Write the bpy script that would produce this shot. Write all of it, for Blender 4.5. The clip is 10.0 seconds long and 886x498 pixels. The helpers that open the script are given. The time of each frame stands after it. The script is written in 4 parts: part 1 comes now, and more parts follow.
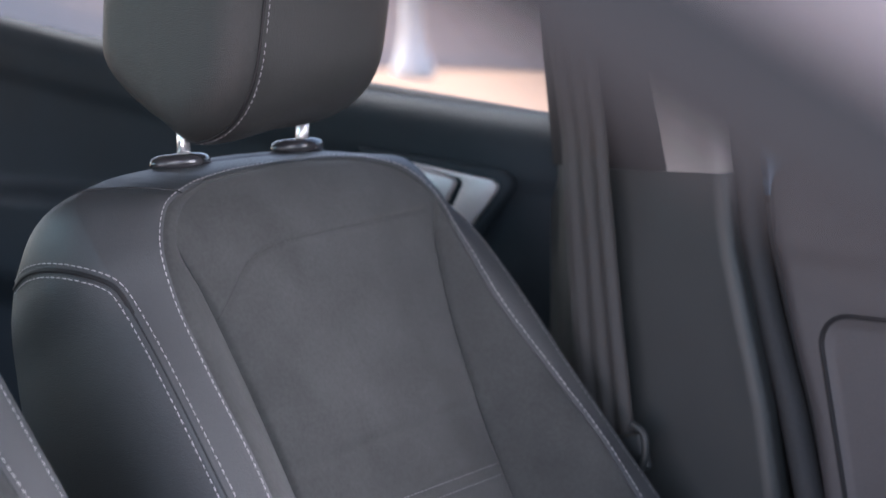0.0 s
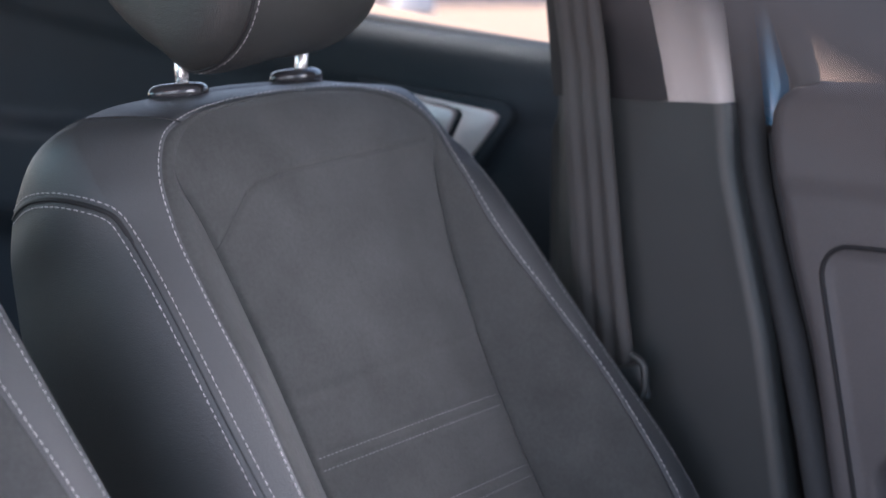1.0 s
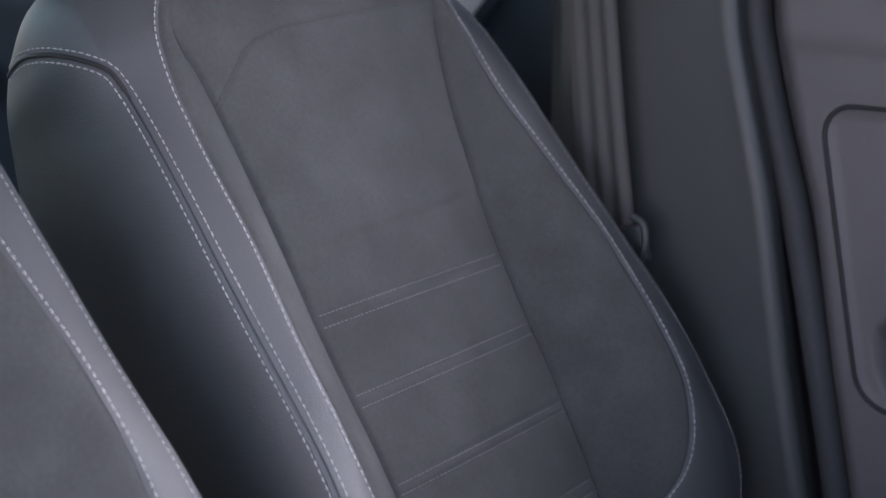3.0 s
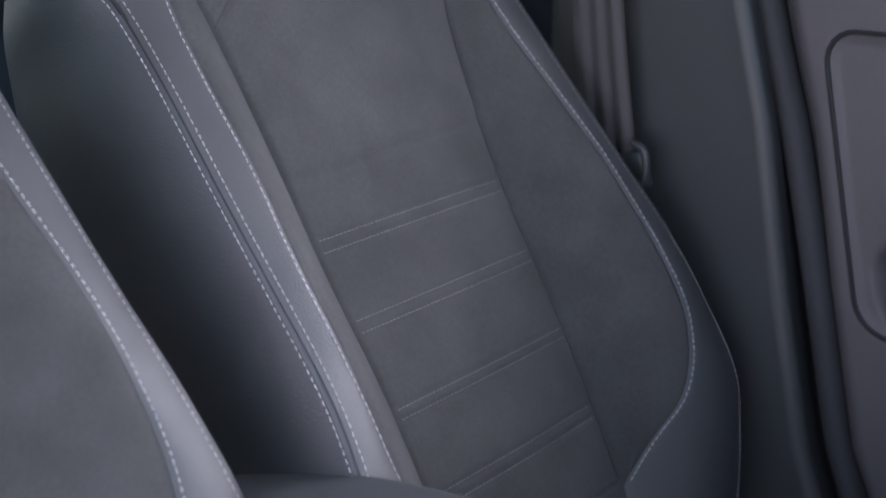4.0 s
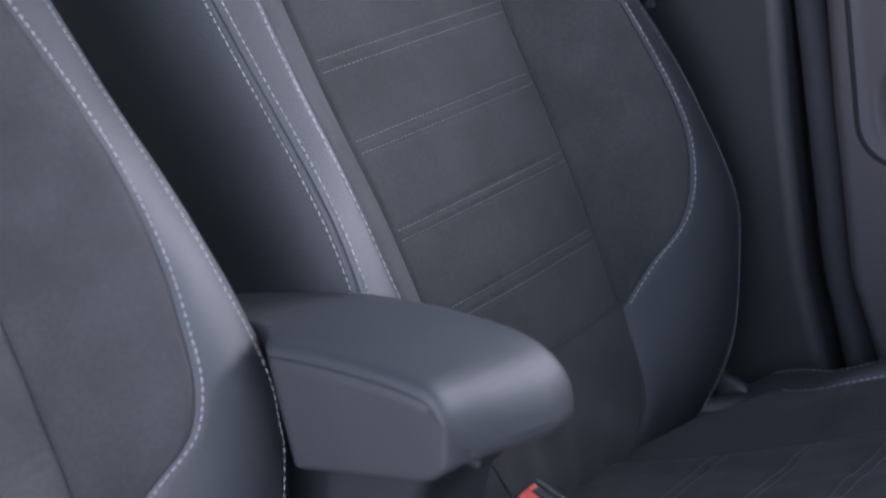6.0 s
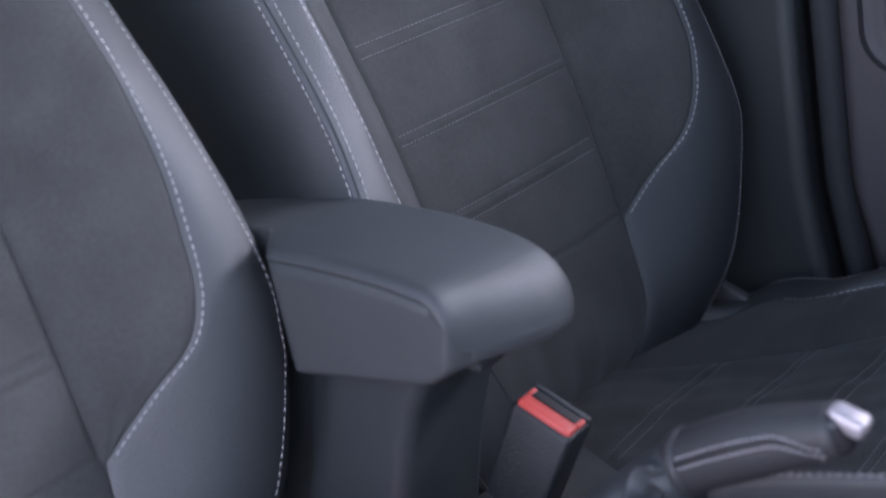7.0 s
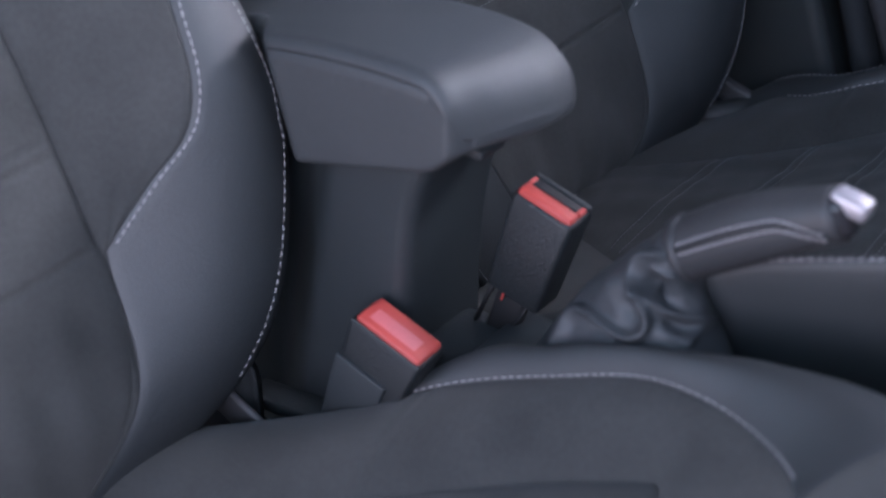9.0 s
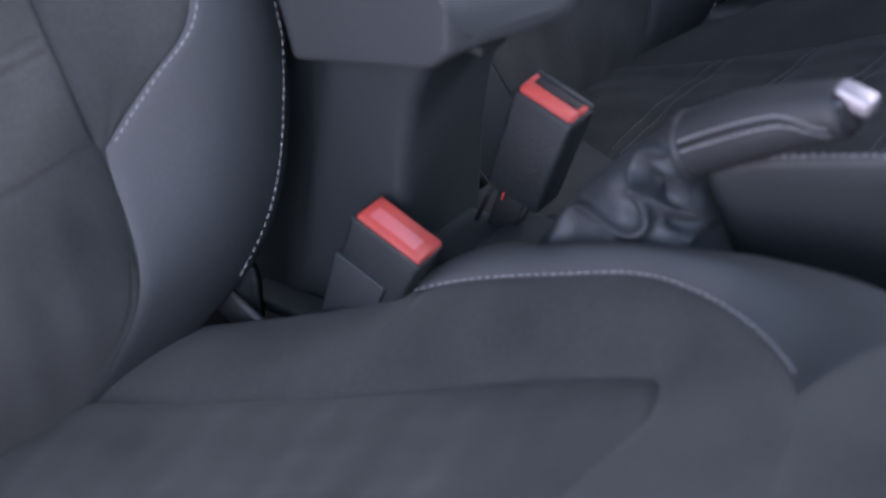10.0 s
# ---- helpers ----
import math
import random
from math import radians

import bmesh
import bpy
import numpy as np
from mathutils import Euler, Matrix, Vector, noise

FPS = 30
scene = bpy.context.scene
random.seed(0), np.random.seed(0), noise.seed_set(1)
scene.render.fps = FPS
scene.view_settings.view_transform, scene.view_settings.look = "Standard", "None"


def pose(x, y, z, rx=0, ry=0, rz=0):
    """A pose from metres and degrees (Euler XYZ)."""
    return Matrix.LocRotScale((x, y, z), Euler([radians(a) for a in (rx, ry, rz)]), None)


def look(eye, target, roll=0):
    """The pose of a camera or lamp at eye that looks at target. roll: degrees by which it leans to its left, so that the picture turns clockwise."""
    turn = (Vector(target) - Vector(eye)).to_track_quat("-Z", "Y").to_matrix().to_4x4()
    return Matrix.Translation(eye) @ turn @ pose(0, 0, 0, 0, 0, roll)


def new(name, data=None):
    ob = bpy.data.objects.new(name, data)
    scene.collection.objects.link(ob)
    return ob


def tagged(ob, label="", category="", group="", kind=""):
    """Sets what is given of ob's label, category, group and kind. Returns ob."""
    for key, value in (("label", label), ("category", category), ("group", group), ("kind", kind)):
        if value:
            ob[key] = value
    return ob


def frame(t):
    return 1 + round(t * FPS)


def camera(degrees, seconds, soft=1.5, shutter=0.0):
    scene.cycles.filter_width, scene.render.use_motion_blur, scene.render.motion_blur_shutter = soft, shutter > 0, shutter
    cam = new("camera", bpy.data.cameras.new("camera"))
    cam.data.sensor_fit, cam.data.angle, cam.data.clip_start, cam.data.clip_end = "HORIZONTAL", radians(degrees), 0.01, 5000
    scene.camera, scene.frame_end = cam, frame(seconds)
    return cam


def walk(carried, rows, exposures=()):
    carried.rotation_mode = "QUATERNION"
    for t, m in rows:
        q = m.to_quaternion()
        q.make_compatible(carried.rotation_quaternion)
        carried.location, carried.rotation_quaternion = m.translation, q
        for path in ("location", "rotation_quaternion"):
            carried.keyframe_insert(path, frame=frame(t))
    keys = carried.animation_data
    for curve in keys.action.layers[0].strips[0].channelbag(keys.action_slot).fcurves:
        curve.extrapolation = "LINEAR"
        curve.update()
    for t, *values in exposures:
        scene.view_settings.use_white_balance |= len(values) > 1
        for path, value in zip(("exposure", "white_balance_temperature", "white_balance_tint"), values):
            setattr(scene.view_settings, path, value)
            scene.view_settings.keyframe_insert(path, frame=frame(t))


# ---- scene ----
cam = camera(33.0, 10.0, shutter=0.5)
cam.data.dof.use_dof = True
cam.data.dof.focus_distance = 1.31
cam.data.dof.aperture_fstop = 4.3
PATH = [
    (0.0, pose(0.6854, -0.7550, 1.4826, 82.700, 0.000, 37.000)),
    (0.5, pose(0.6847, -0.7540, 1.4790, 81.584, 0.021, 37.001)),
    (1.0, pose(0.6840, -0.7530, 1.4749, 80.322, 0.026, 36.998)),
    (1.5, pose(0.6833, -0.7521, 1.4708, 79.060, 0.019, 36.998)),
    (2.0, pose(0.6826, -0.7512, 1.4664, 77.709, -0.001, 37.004)),
    (3.5, pose(0.6811, -0.7493, 1.4553, 74.351, -0.021, 37.010)),
    (4.0, pose(0.6806, -0.7487, 1.4507, 72.980, -0.042, 37.013)),
    (4.5, pose(0.6802, -0.7482, 1.4459, 71.549, -0.060, 37.016)),
    (5.0, pose(0.6798, -0.7476, 1.4405, 69.925, -0.072, 37.018)),
    (5.5, pose(0.6796, -0.7473, 1.4355, 68.441, -0.065, 37.018)),
    (7.0, pose(0.6792, -0.7468, 1.4197, 63.779, -0.044, 37.034)),
    (7.5, pose(0.6793, -0.7469, 1.4142, 62.136, -0.021, 37.022)),
    (8.0, pose(0.6794, -0.7471, 1.4078, 60.245, -0.009, 37.026)),
    (8.5, pose(0.6797, -0.7475, 1.4019, 58.495, -0.002, 37.027)),
    (9.0, pose(0.6801, -0.7480, 1.3963, 56.812, 0.004, 37.025)),
    (9.5, pose(0.6806, -0.7486, 1.3910, 55.229, 0.018, 37.020)),
    (10.0, pose(0.6811, -0.7494, 1.3851, 53.468, 0.036, 37.021)),
]
walk(cam, PATH, [(0.0, 1.3, 6080, 12), (4.0, 1.3, 5900, 12), (8.0, 1.3, 5650, 12), (10.0, 1.3, 5650, 12)])

# ---------------- world and light ----------------
world = bpy.data.worlds.new("world")
scene.world = world
world.use_nodes = True
wn = world.node_tree
sky = wn.nodes.new("ShaderNodeTexSky")
sky.sky_type = "NISHITA"
sky.sun_disc = False
sky.sun_elevation = radians(52)
sky.sun_rotation = radians(-90)
sky.air_density, sky.dust_density = 1.0, 3.0
wn.links.new(sky.outputs[0], wn.nodes["Background"].inputs[0])
wn.nodes["Background"].inputs[1].default_value = 0.15
sun = new("sun", bpy.data.lights.new("sun", "SUN"))
sun.data.energy, sun.data.angle, sun.data.color = 2.6, radians(2), (1.0, 0.95, 0.9)
sun.matrix_world = look((0, 0, 0), (0.61, -0.08, -0.79))


def added_lamp(name, eye, target, wide, high, watts, color):
    lamp = new(name, bpy.data.lights.new(name, "AREA"))
    lamp.data.shape, lamp.data.size, lamp.data.size_y = "RECTANGLE", wide, high
    lamp.data.energy, lamp.data.color = watts, color
    lamp.matrix_world = look(eye, target)
    return lamp


# added area lamps standing in for skylight at windscreen, windows and open near doorway
added_lamp("windscreen_skylight", (1.20, -.10, 1.48), (-.2, .12, 1.05), 1.2, .32, 1.5, (.90, .95, 1.0))
# no opening here: narrow lamp added below the roof to brighten leather ridges
added_lamp("upper_windscreen_skylight", (.66, .0, 1.83), (-.24, .05, 1.24), .95, .30, .56, (1.0, .92, .97)).data.spread = radians(64)
added_lamp("far_window_skylight", (.60, .69, 1.52), (.0, -.2, 1.0), .75, .24, 1.1, (1.0, .92, .96)).data.spread = radians(72)
added_lamp("doorway_upper_skylight", (.35, -1.08, 1.86), (.0, .0, 1.0), 1.5, .6, 1.25, (.56, .93, .99))
# low fill lamp, added to brighten the column and faces towards the doorway
added_lamp("doorway_skylight", (.30, -1.25, 1.02), (.0, .2, .97), 1.1, .72, 6.2, (1.0, .865, .935))
# extra unseen lamp behind the camera, put in for highlights on the leather strips
added_lamp("doorway_front_skylight", (1.0, -1.15, 1.62), (-.1, .05, 1.12), .7, .5, 1.4, (1.0, .92, .97))
# unseen teal lamp added at the rear to tint the shaded seat sides
added_lamp("rear_window_skylight", (-1.0, -.74, 1.63), (-.15, .05, 1.05), .9, .30, 1.2, (.50, .93, 1.0))


# ---------------- materials ----------------
def material(name, color, rough=0.5, metal=0.0, vary=0.12, scale=40.0, bump=0.0, bump_scale=900.0, sheen=0.0,
             stain=0.1, stain_scale=7.0, coat=0.0, spec=0.5, tint=None):
    m = bpy.data.materials.new(name)
    m.use_nodes = True
    nt = m.node_tree
    b = nt.nodes["Principled BSDF"]
    tc = nt.nodes.new("ShaderNodeTexCoord")

    def tex(s, detail):
        n = nt.nodes.new("ShaderNodeTexNoise")
        n.inputs["Scale"].default_value, n.inputs["Detail"].default_value = s, detail
        nt.links.new(tc.outputs["Object"], n.inputs["Vector"])
        return n

    fine, broad = tex(scale, 4), tex(stain_scale, 3)
    mix = nt.nodes.new("ShaderNodeMix")
    mix.data_type = "RGBA"
    c = Vector(color)
    t2 = Vector(tint) if tint else c * (1 + vary * 2)
    mix.inputs[6].default_value = (*(c * (1 - vary)), 1)
    mix.inputs[7].default_value = (*t2, 1)
    nt.links.new(fine.outputs["Fac"], mix.inputs[0])
    mul = nt.nodes.new("ShaderNodeMix")
    mul.data_type, mul.blend_type = "RGBA", "MULTIPLY"
    mul.inputs[0].default_value = 1.0
    ramp = nt.nodes.new("ShaderNodeMapRange")
    ramp.inputs[1].default_value, ramp.inputs[2].default_value = 0.3, 0.7
    ramp.inputs[3].default_value, ramp.inputs[4].default_value = 1 - stain, 1 + stain
    nt.links.new(broad.outputs["Fac"], ramp.inputs[0])
    nt.links.new(mix.outputs[2], mul.inputs[6])
    nt.links.new(ramp.outputs[0], mul.inputs[7])
    nt.links.new(mul.outputs[2], b.inputs["Base Color"])
    rr = nt.nodes.new("ShaderNodeMapRange")
    rr.inputs[3].default_value, rr.inputs[4].default_value = max(rough - 0.08, 0.02), min(rough + 0.08, 1)
    nt.links.new(broad.outputs["Fac"], rr.inputs[0])
    nt.links.new(rr.outputs[0], b.inputs["Roughness"])
    b.inputs["Metallic"].default_value = metal
    b.inputs["Specular IOR Level"].default_value = spec
    b.inputs["Coat Weight"].default_value = coat
    if sheen:
        b.inputs["Sheen Weight"].default_value = sheen
        b.inputs["Sheen Roughness"].default_value = 0.5
    if bump:
        vor = nt.nodes.new("ShaderNodeTexVoronoi")
        vor.inputs["Scale"].default_value = bump_scale
        nt.links.new(tc.outputs["Object"], vor.inputs["Vector"])
        bn = nt.nodes.new("ShaderNodeBump")
        bn.inputs["Strength"].default_value, bn.inputs["Distance"].default_value = bump, 0.0006
        nt.links.new(vor.outputs["Distance"], bn.inputs["Height"])
        nt.links.new(bn.outputs[0], b.inputs["Normal"])
    return m


SUEDE = material("suede", (0.0502, 0.0517, 0.0507), 0.92, vary=0.16, scale=260, bump=0.25, bump_scale=2200, sheen=0.10,
                 stain=0.16, stain_scale=16, spec=0.2)
LEATHER = material("leather", (0.0266, 0.0301, 0.0327), 0.50, vary=0.10, scale=300, bump=0.42, bump_scale=900, stain=0.12, spec=0.86)
HEADREST = material("headrest_leather", (0.030, 0.031, 0.030), 0.5, vary=0.1, scale=300, bump=0.6, bump_scale=900, stain=0.06)
THREAD = material("thread", (0.36, 0.345, 0.355), 0.7, vary=0.1, scale=900)
DARK_THREAD = material("dark_thread", (0.16, 0.165, 0.17), 0.8, vary=0.1, scale=900)
PLASTIC = material("black_plastic", (0.024, 0.0285, 0.031), 0.5, vary=0.16, scale=700, bump=0.6, bump_scale=800, stain=0.12)
BUCKLE = material("buckle_plastic", (0.0105, 0.013, 0.0145), 0.45, vary=0.2, scale=600, bump=0.9, bump_scale=620, stain=0.12)
TRIM = material("grey_trim", (0.034, 0.038, 0.039), 0.48, vary=0.1, scale=500, bump=0.3, bump_scale=1000, stain=0.08)
DOOR = material("door_trim", (0.082, 0.077, 0.081), 0.62, vary=0.08, scale=400, bump=0.3, bump_scale=900, stain=0.08)
REARDOOR = material("rear_door_trim", (0.0225, 0.0295, 0.0365), 0.65, vary=0.1, scale=400, bump=0.2, bump_scale=900, spec=0.12)
ARMREST = material("armrest_vinyl", (0.042, 0.046, 0.049), 0.53, vary=0.12, scale=400, bump=0.3, bump_scale=1000, stain=0.10, spec=0.6)
PALE = material("pale_trim", (0.39, 0.355, 0.34), 0.85, vary=0.08, scale=300, bump=0.2, bump_scale=800, stain=0.06)
RUBBER = material("rubber", (0.018, 0.018, 0.02), 0.65, vary=0.1, scale=300, spec=0.3)
SEAL = material("door_seal_rubber", (0.040, 0.042, 0.045), 0.75, vary=0.1, scale=300, bump=0.2, spec=0.2)
BLACK = material("deep_black", (0.008, 0.008, 0.009), 0.6, vary=0.2, scale=200)
BELT = material("belt_webbing", (0.056, 0.055, 0.055), 0.75, vary=0.12, scale=700, bump=0.5, bump_scale=1500)
CHROME = material("chrome", (0.85, 0.82, 0.82), 0.28, metal=0.8, vary=0.03, scale=200, stain=0.04)
SATIN = material("satin_silver", (0.44, 0.41, 0.43), 0.42, metal=0.55, vary=0.05, scale=300, stain=0.05)
SILVER = material("handle_silver", (0.60, 0.56, 0.58), 0.42, metal=0.5, vary=0.05, scale=300, stain=0.05)
STRAP = material("hinge_strap", (0.11, 0.11, 0.115), 0.5, metal=0.3, vary=0.1, scale=300, stain=0.15)
GLOSS = material("gloss_black", (0.035, 0.033, 0.036), 0.16, vary=0.1, scale=200, coat=0.3)
RED = material("red_plastic", (0.46, 0.064, 0.052), 0.42, vary=0.06, scale=200, stain=0.05)
PINK = material("worn_red_plastic", (0.55, 0.14, 0.15), 0.35, vary=0.06, scale=200, stain=0.05)
GRIP = material("grip_leather", (0.039, 0.0395, 0.042), 0.5, vary=0.1, scale=300, bump=0.3, bump_scale=900, stain=0.12)
GAITER = material("gaiter_leather", (0.046, 0.0505, 0.055), 0.50, vary=0.12, scale=300, bump=0.5, bump_scale=800, spec=0.5)
BLUE = material("blue_paint", (0.02, 0.13, 0.25), 0.25, metal=0.2, vary=0.05, coat=0.6, scale=300)
CARPET = material("carpet", (0.03, 0.03, 0.033), 0.95, vary=0.3, scale=900, bump=0.6, bump_scale=900)
HEADLINER = material("headliner", (0.22, 0.205, 0.215), 0.9, vary=0.06, scale=500, bump=0.2)
VISOR = material("visor_cloth", (0.17, 0.155, 0.165), 0.9, vary=0.06, scale=500, bump=0.2)
GROUND = material("sandy_ground", (0.36, 0.225, 0.15), 0.9, vary=0.12, scale=3.0, stain=0.14, stain_scale=0.25)
CONCRETE = material("pale_concrete", (0.46, 0.42, 0.42), 0.85, vary=0.08, scale=2.0, stain=0.08, stain_scale=0.3)
WHITE = material("white_paint", (0.8, 0.79, 0.77), 0.5, vary=0.04, scale=20)
YELLOW = material("yellow_paint", (0.75, 0.52, 0.12), 0.5, vary=0.06, scale=20)
GLASS = bpy.data.materials.new("window_glass")
GLASS.use_nodes = True
gb = GLASS.node_tree.nodes["Principled BSDF"]
gb.inputs["Transmission Weight"].default_value, gb.inputs["Roughness"].default_value = 1.0, 0.0
gb.inputs["Base Color"].default_value, gb.inputs["IOR"].default_value = (0.93, 0.95, 0.95, 1), 1.02


# ---------------- mesh helpers ----------------
def thing(name, label, category, at=(0, 0, 0), group="", kind=""):
    e = new(name)
    e.location = at
    e.empty_display_size = 0.05
    return tagged(e, label, category, group, kind)


def link(name, verts, faces, mat, parent=None, label="", smooth=True, kind=""):
    me = bpy.data.meshes.new(name)
    me.from_pydata([tuple(v) for v in verts], [], faces)
    me.validate()
    me.update()
    me.materials.append(mat)
    me.shade_smooth() if smooth else me.shade_flat()
    ob = new(name, me)
    ob.parent = parent
    return tagged(ob, label, kind=kind)


def part(name, bm, mat, parent=None, label="", smooth=False, kind=""):
    me = bpy.data.meshes.new(name)
    bm.normal_update()
    bm.to_mesh(me)
    bm.free()
    me.materials.append(mat)
    if smooth:
        me.shade_smooth()
    ob = new(name, me)
    ob.parent = parent
    return tagged(ob, label, kind=kind)


def box_bm(size, at=(0, 0, 0), bevel=0.004, segments=2, m=None, taper=None):
    bm = bmesh.new()
    bmesh.ops.create_cube(bm, size=1.0)
    for v in bm.verts:
        v.co = Vector((v.co.x * size[0], v.co.y * size[1], v.co.z * size[2]))
        if taper and v.co.z > 0:
            v.co.x *= taper[0]
            v.co.y *= taper[1]
    if bevel:
        bmesh.ops.bevel(bm, geom=list(bm.edges), offset=bevel, segments=segments, profile=0.5, affect="EDGES")
    bmesh.ops.transform(bm, matrix=Matrix.Translation(at) @ (m or Matrix()), verts=bm.verts)
    return bm


def tube(points, radius, sides=8, caps=True):
    """Vertices and faces of a round bar along points; radius may be one number or one for each point."""
    pts = [Vector(p) for p in points]
    n = len(pts)
    rad = [radius] * n if isinstance(radius, (int, float)) else list(radius)
    verts, faces, up = [], [], Vector((0.13, 0.31, 0.94))
    for i, p in enumerate(pts):
        d = (pts[min(i + 1, n - 1)] - pts[max(i - 1, 0)]).normalized()
        a = d.cross(up)
        a = (a if a.length > 1e-3 else d.orthogonal()).normalized()
        b = d.cross(a)
        up = a.cross(d)
        for k in range(sides):
            t = 2 * math.pi * k / sides
            verts.append(p + (a * math.cos(t) + b * math.sin(t)) * rad[i])
    for i in range(n - 1):
        for k in range(sides):
            k2 = (k + 1) % sides
            faces.append((i * sides + k, i * sides + k2, (i + 1) * sides + k2, (i + 1) * sides + k))
    if caps:
        faces.append(tuple(range(sides - 1, -1, -1)))
        faces.append(tuple((n - 1) * sides + k for k in range(sides)))
    return verts, faces


def spline(keys, per):
    """Smooth curve through unevenly spaced keys, per steps between two."""
    k = np.array(keys, float)
    d = np.maximum(np.linalg.norm(np.diff(k, axis=0), axis=1), 1e-6)[:, None]
    sl = np.diff(k, axis=0) / d
    m = np.concatenate([sl[:1], (sl[:-1] * d[1:] + sl[1:] * d[:-1]) / (d[1:] + d[:-1]), sl[-1:]])
    out = []
    for i in range(len(k) - 1):
        for j in range(per):
            t = j / per
            out.append((2 * t ** 3 - 3 * t * t + 1) * k[i] + (t ** 3 - 2 * t * t + t) * d[i] * m[i]
                       + (3 * t * t - 2 * t ** 3) * k[i + 1] + (t ** 3 - t * t) * d[i] * m[i + 1])
    out.append(k[-1])
    return np.array(out)


def resample(points, step):
    p = np.array(points, float)
    seg = np.linalg.norm(np.diff(p, axis=0), axis=1)
    s = np.concatenate([[0], np.cumsum(seg)])
    n = max(int(s[-1] / step), 1)
    q = np.arange(n + 1) * step
    return np.stack([np.interp(q, s, p[:, k]) for k in range(p.shape[1])], 1)


def stitches(name, points, normals, parent, pitch=0.0069, length=0.0048, width=0.00098, mat=None, lift=0.0006, label="", jitter=0.12):
    """A row of single sewn stitches along a line on a surface."""
    pn = np.concatenate([np.array(points, float), np.array(normals, float)], 1)
    seg = np.linalg.norm(np.diff(pn[:, :3], axis=0), axis=1)
    s = np.concatenate([[0], np.cumsum(seg)])
    at = lambda d: np.array([np.interp(d, s, pn[:, k]) for k in range(6)])
    rng = random.Random(len(points))
    verts, faces = [], []
    d = pitch * 0.5
    while d + length < s[-1]:
        j = rng.uniform(-jitter, jitter)
        a, b = at(d), at(d + length * (1 + j))
        p, q = Vector(a[:3]), Vector(b[:3])
        n = Vector(a[3:]).normalized()
        ax = (q - p).normalized()
        side = n.cross(ax).normalized() * width / 2
        side.rotate(Euler((0, 0, 0)))
        o = len(verts)
        sk = side * rng.uniform(-0.35, 0.35)
        for pt, f, hh in ((p, 0.55, 0.0), (p + ax * length * 0.25, 1, 1), (q - ax * length * 0.25, 1, 1), (q, 0.55, 0.0)):
            base = pt + n * (lift * (0.2 + 0.8 * hh)) + sk * (1 if pt is p else -1 if pt is q else 0)
            top = base + n * width * 0.55 * (0.35 + 0.65 * hh)
            verts += [base - side * f, top - side * f * 0.5, top + side * f * 0.5, base + side * f]
        for i in range(3):
            for k in range(3):
                faces.append((o + i * 4 + k, o + i * 4 + k + 1, o + i * 4 + k + 5, o + i * 4 + k + 4))
        faces += [(o, o + 3, o + 2, o + 1), (o + 12, o + 13, o + 14, o + 15)]
        d += pitch
    return link(name, verts, faces, mat or THREAD, parent, label, True, "stuff")


def grid_faces(rows, cols, off=0, flip=False):
    f = []
    for i in range(rows - 1):
        for j in range(cols - 1):
            a = off + i * cols + j
            q = (a, a + 1, a + cols + 1, a + cols)
            f.append(q[::-1] if flip else q)
    return f


def normals_of(g, core=(0, 0, 0)):
    """Normals of a grid of points, rows x cols x 3, turned away from core."""
    du = np.gradient(g, axis=0)
    dv = np.gradient(g, axis=1)
    n = np.cross(du, dv)
    n = n / np.maximum(np.linalg.norm(n, axis=2, keepdims=True), 1e-9)
    return n * (1 if (n * (g - np.array(core))).sum() > 0 else -1)


def smoothstep(a, b, x):
    t = np.clip((x - a) / (b - a), 0, 1)
    return t * t * (3 - 2 * t)


# ---------------- front seats ----------------
RECLINE = radians(28)
UP = np.array([-math.sin(RECLINE), 0, math.cos(RECLINE)])
OUT = np.array([math.cos(RECLINE), 0, math.sin(RECLINE)])
PER = 26

# half outlines of the backrest, bottom to top middle: across, up, out of the backrest's plane
SEAM = [(.03, -.178, -.05), (.109, -.1, -.002), (.134, 0, .002), (.1345, .028, .003), (.135, .055, .004), (.136, .12, .006), (.138, .2, .005), (.142, .3, -.001),
        (.147, .4, -.002), (.158, .5, .002), (.172, .57, .008), (.185, .617, .013), (.161, .647, .009), (.1245, .665, .004), (.074, .675, -.001), (0, .678, -.003)]
TOPSTITCH = [(.036, -.18, -.05), (.115, -.1, .0), (.138, .001, .003), (.176, .032, .026), (.211, .057, .049), (.239, .128, .078), (.240, .2, .079), (.234, .3, .067),
             (.220, .4, .047), (.205, .5, .027), (.201, .57, .018), (.190, .622, .016), (.165, .651, .011), (.127, .669, .005), (.075, .679, .0), (0, .682, -.002)]
EDGE = [(.11, -.188, -.06), (.230, -.106, .026), (.276, .0, .062), (.283, .028, .069), (.286, .055, .074), (.281, .128, .077), (.271, .2, .072), (.261, .3, .054),
        (.256, .4, .034), (.251, .5, .014), (.247, .57, -.003), (.249, .628, -.014), (.233, .674, -.028), (.18, .690, -.036), (.1, .703, -.042), (0, .707, -.045)]
REAR = [(.10, -.2, -.12), (.20, -.1, -.13), (.243, .0, -.145), (.245, .028, -.148), (.247, .055, -.15), (.249, .128, -.158), (.252, .2, -.165), (.253, .3, -.175),
        (.253, .4, -.183), (.252, .5, -.187), (.249, .57, -.175), (.249, .628, -.150), (.234, .668, -.130), (.18, .68, -.122), (.1, .694, -.118), (0, .698, -.118)]


# fuller shoulder of the inner side
TOPSTITCH_IN = TOPSTITCH[:9] + [(.211, .5, .023), (.208, .57, .015), (.1995, .618, .0135), (.1785, .649, .0106), (.136, .668, .004), (.0811, .678, -.001), (0, .682, -.002)]
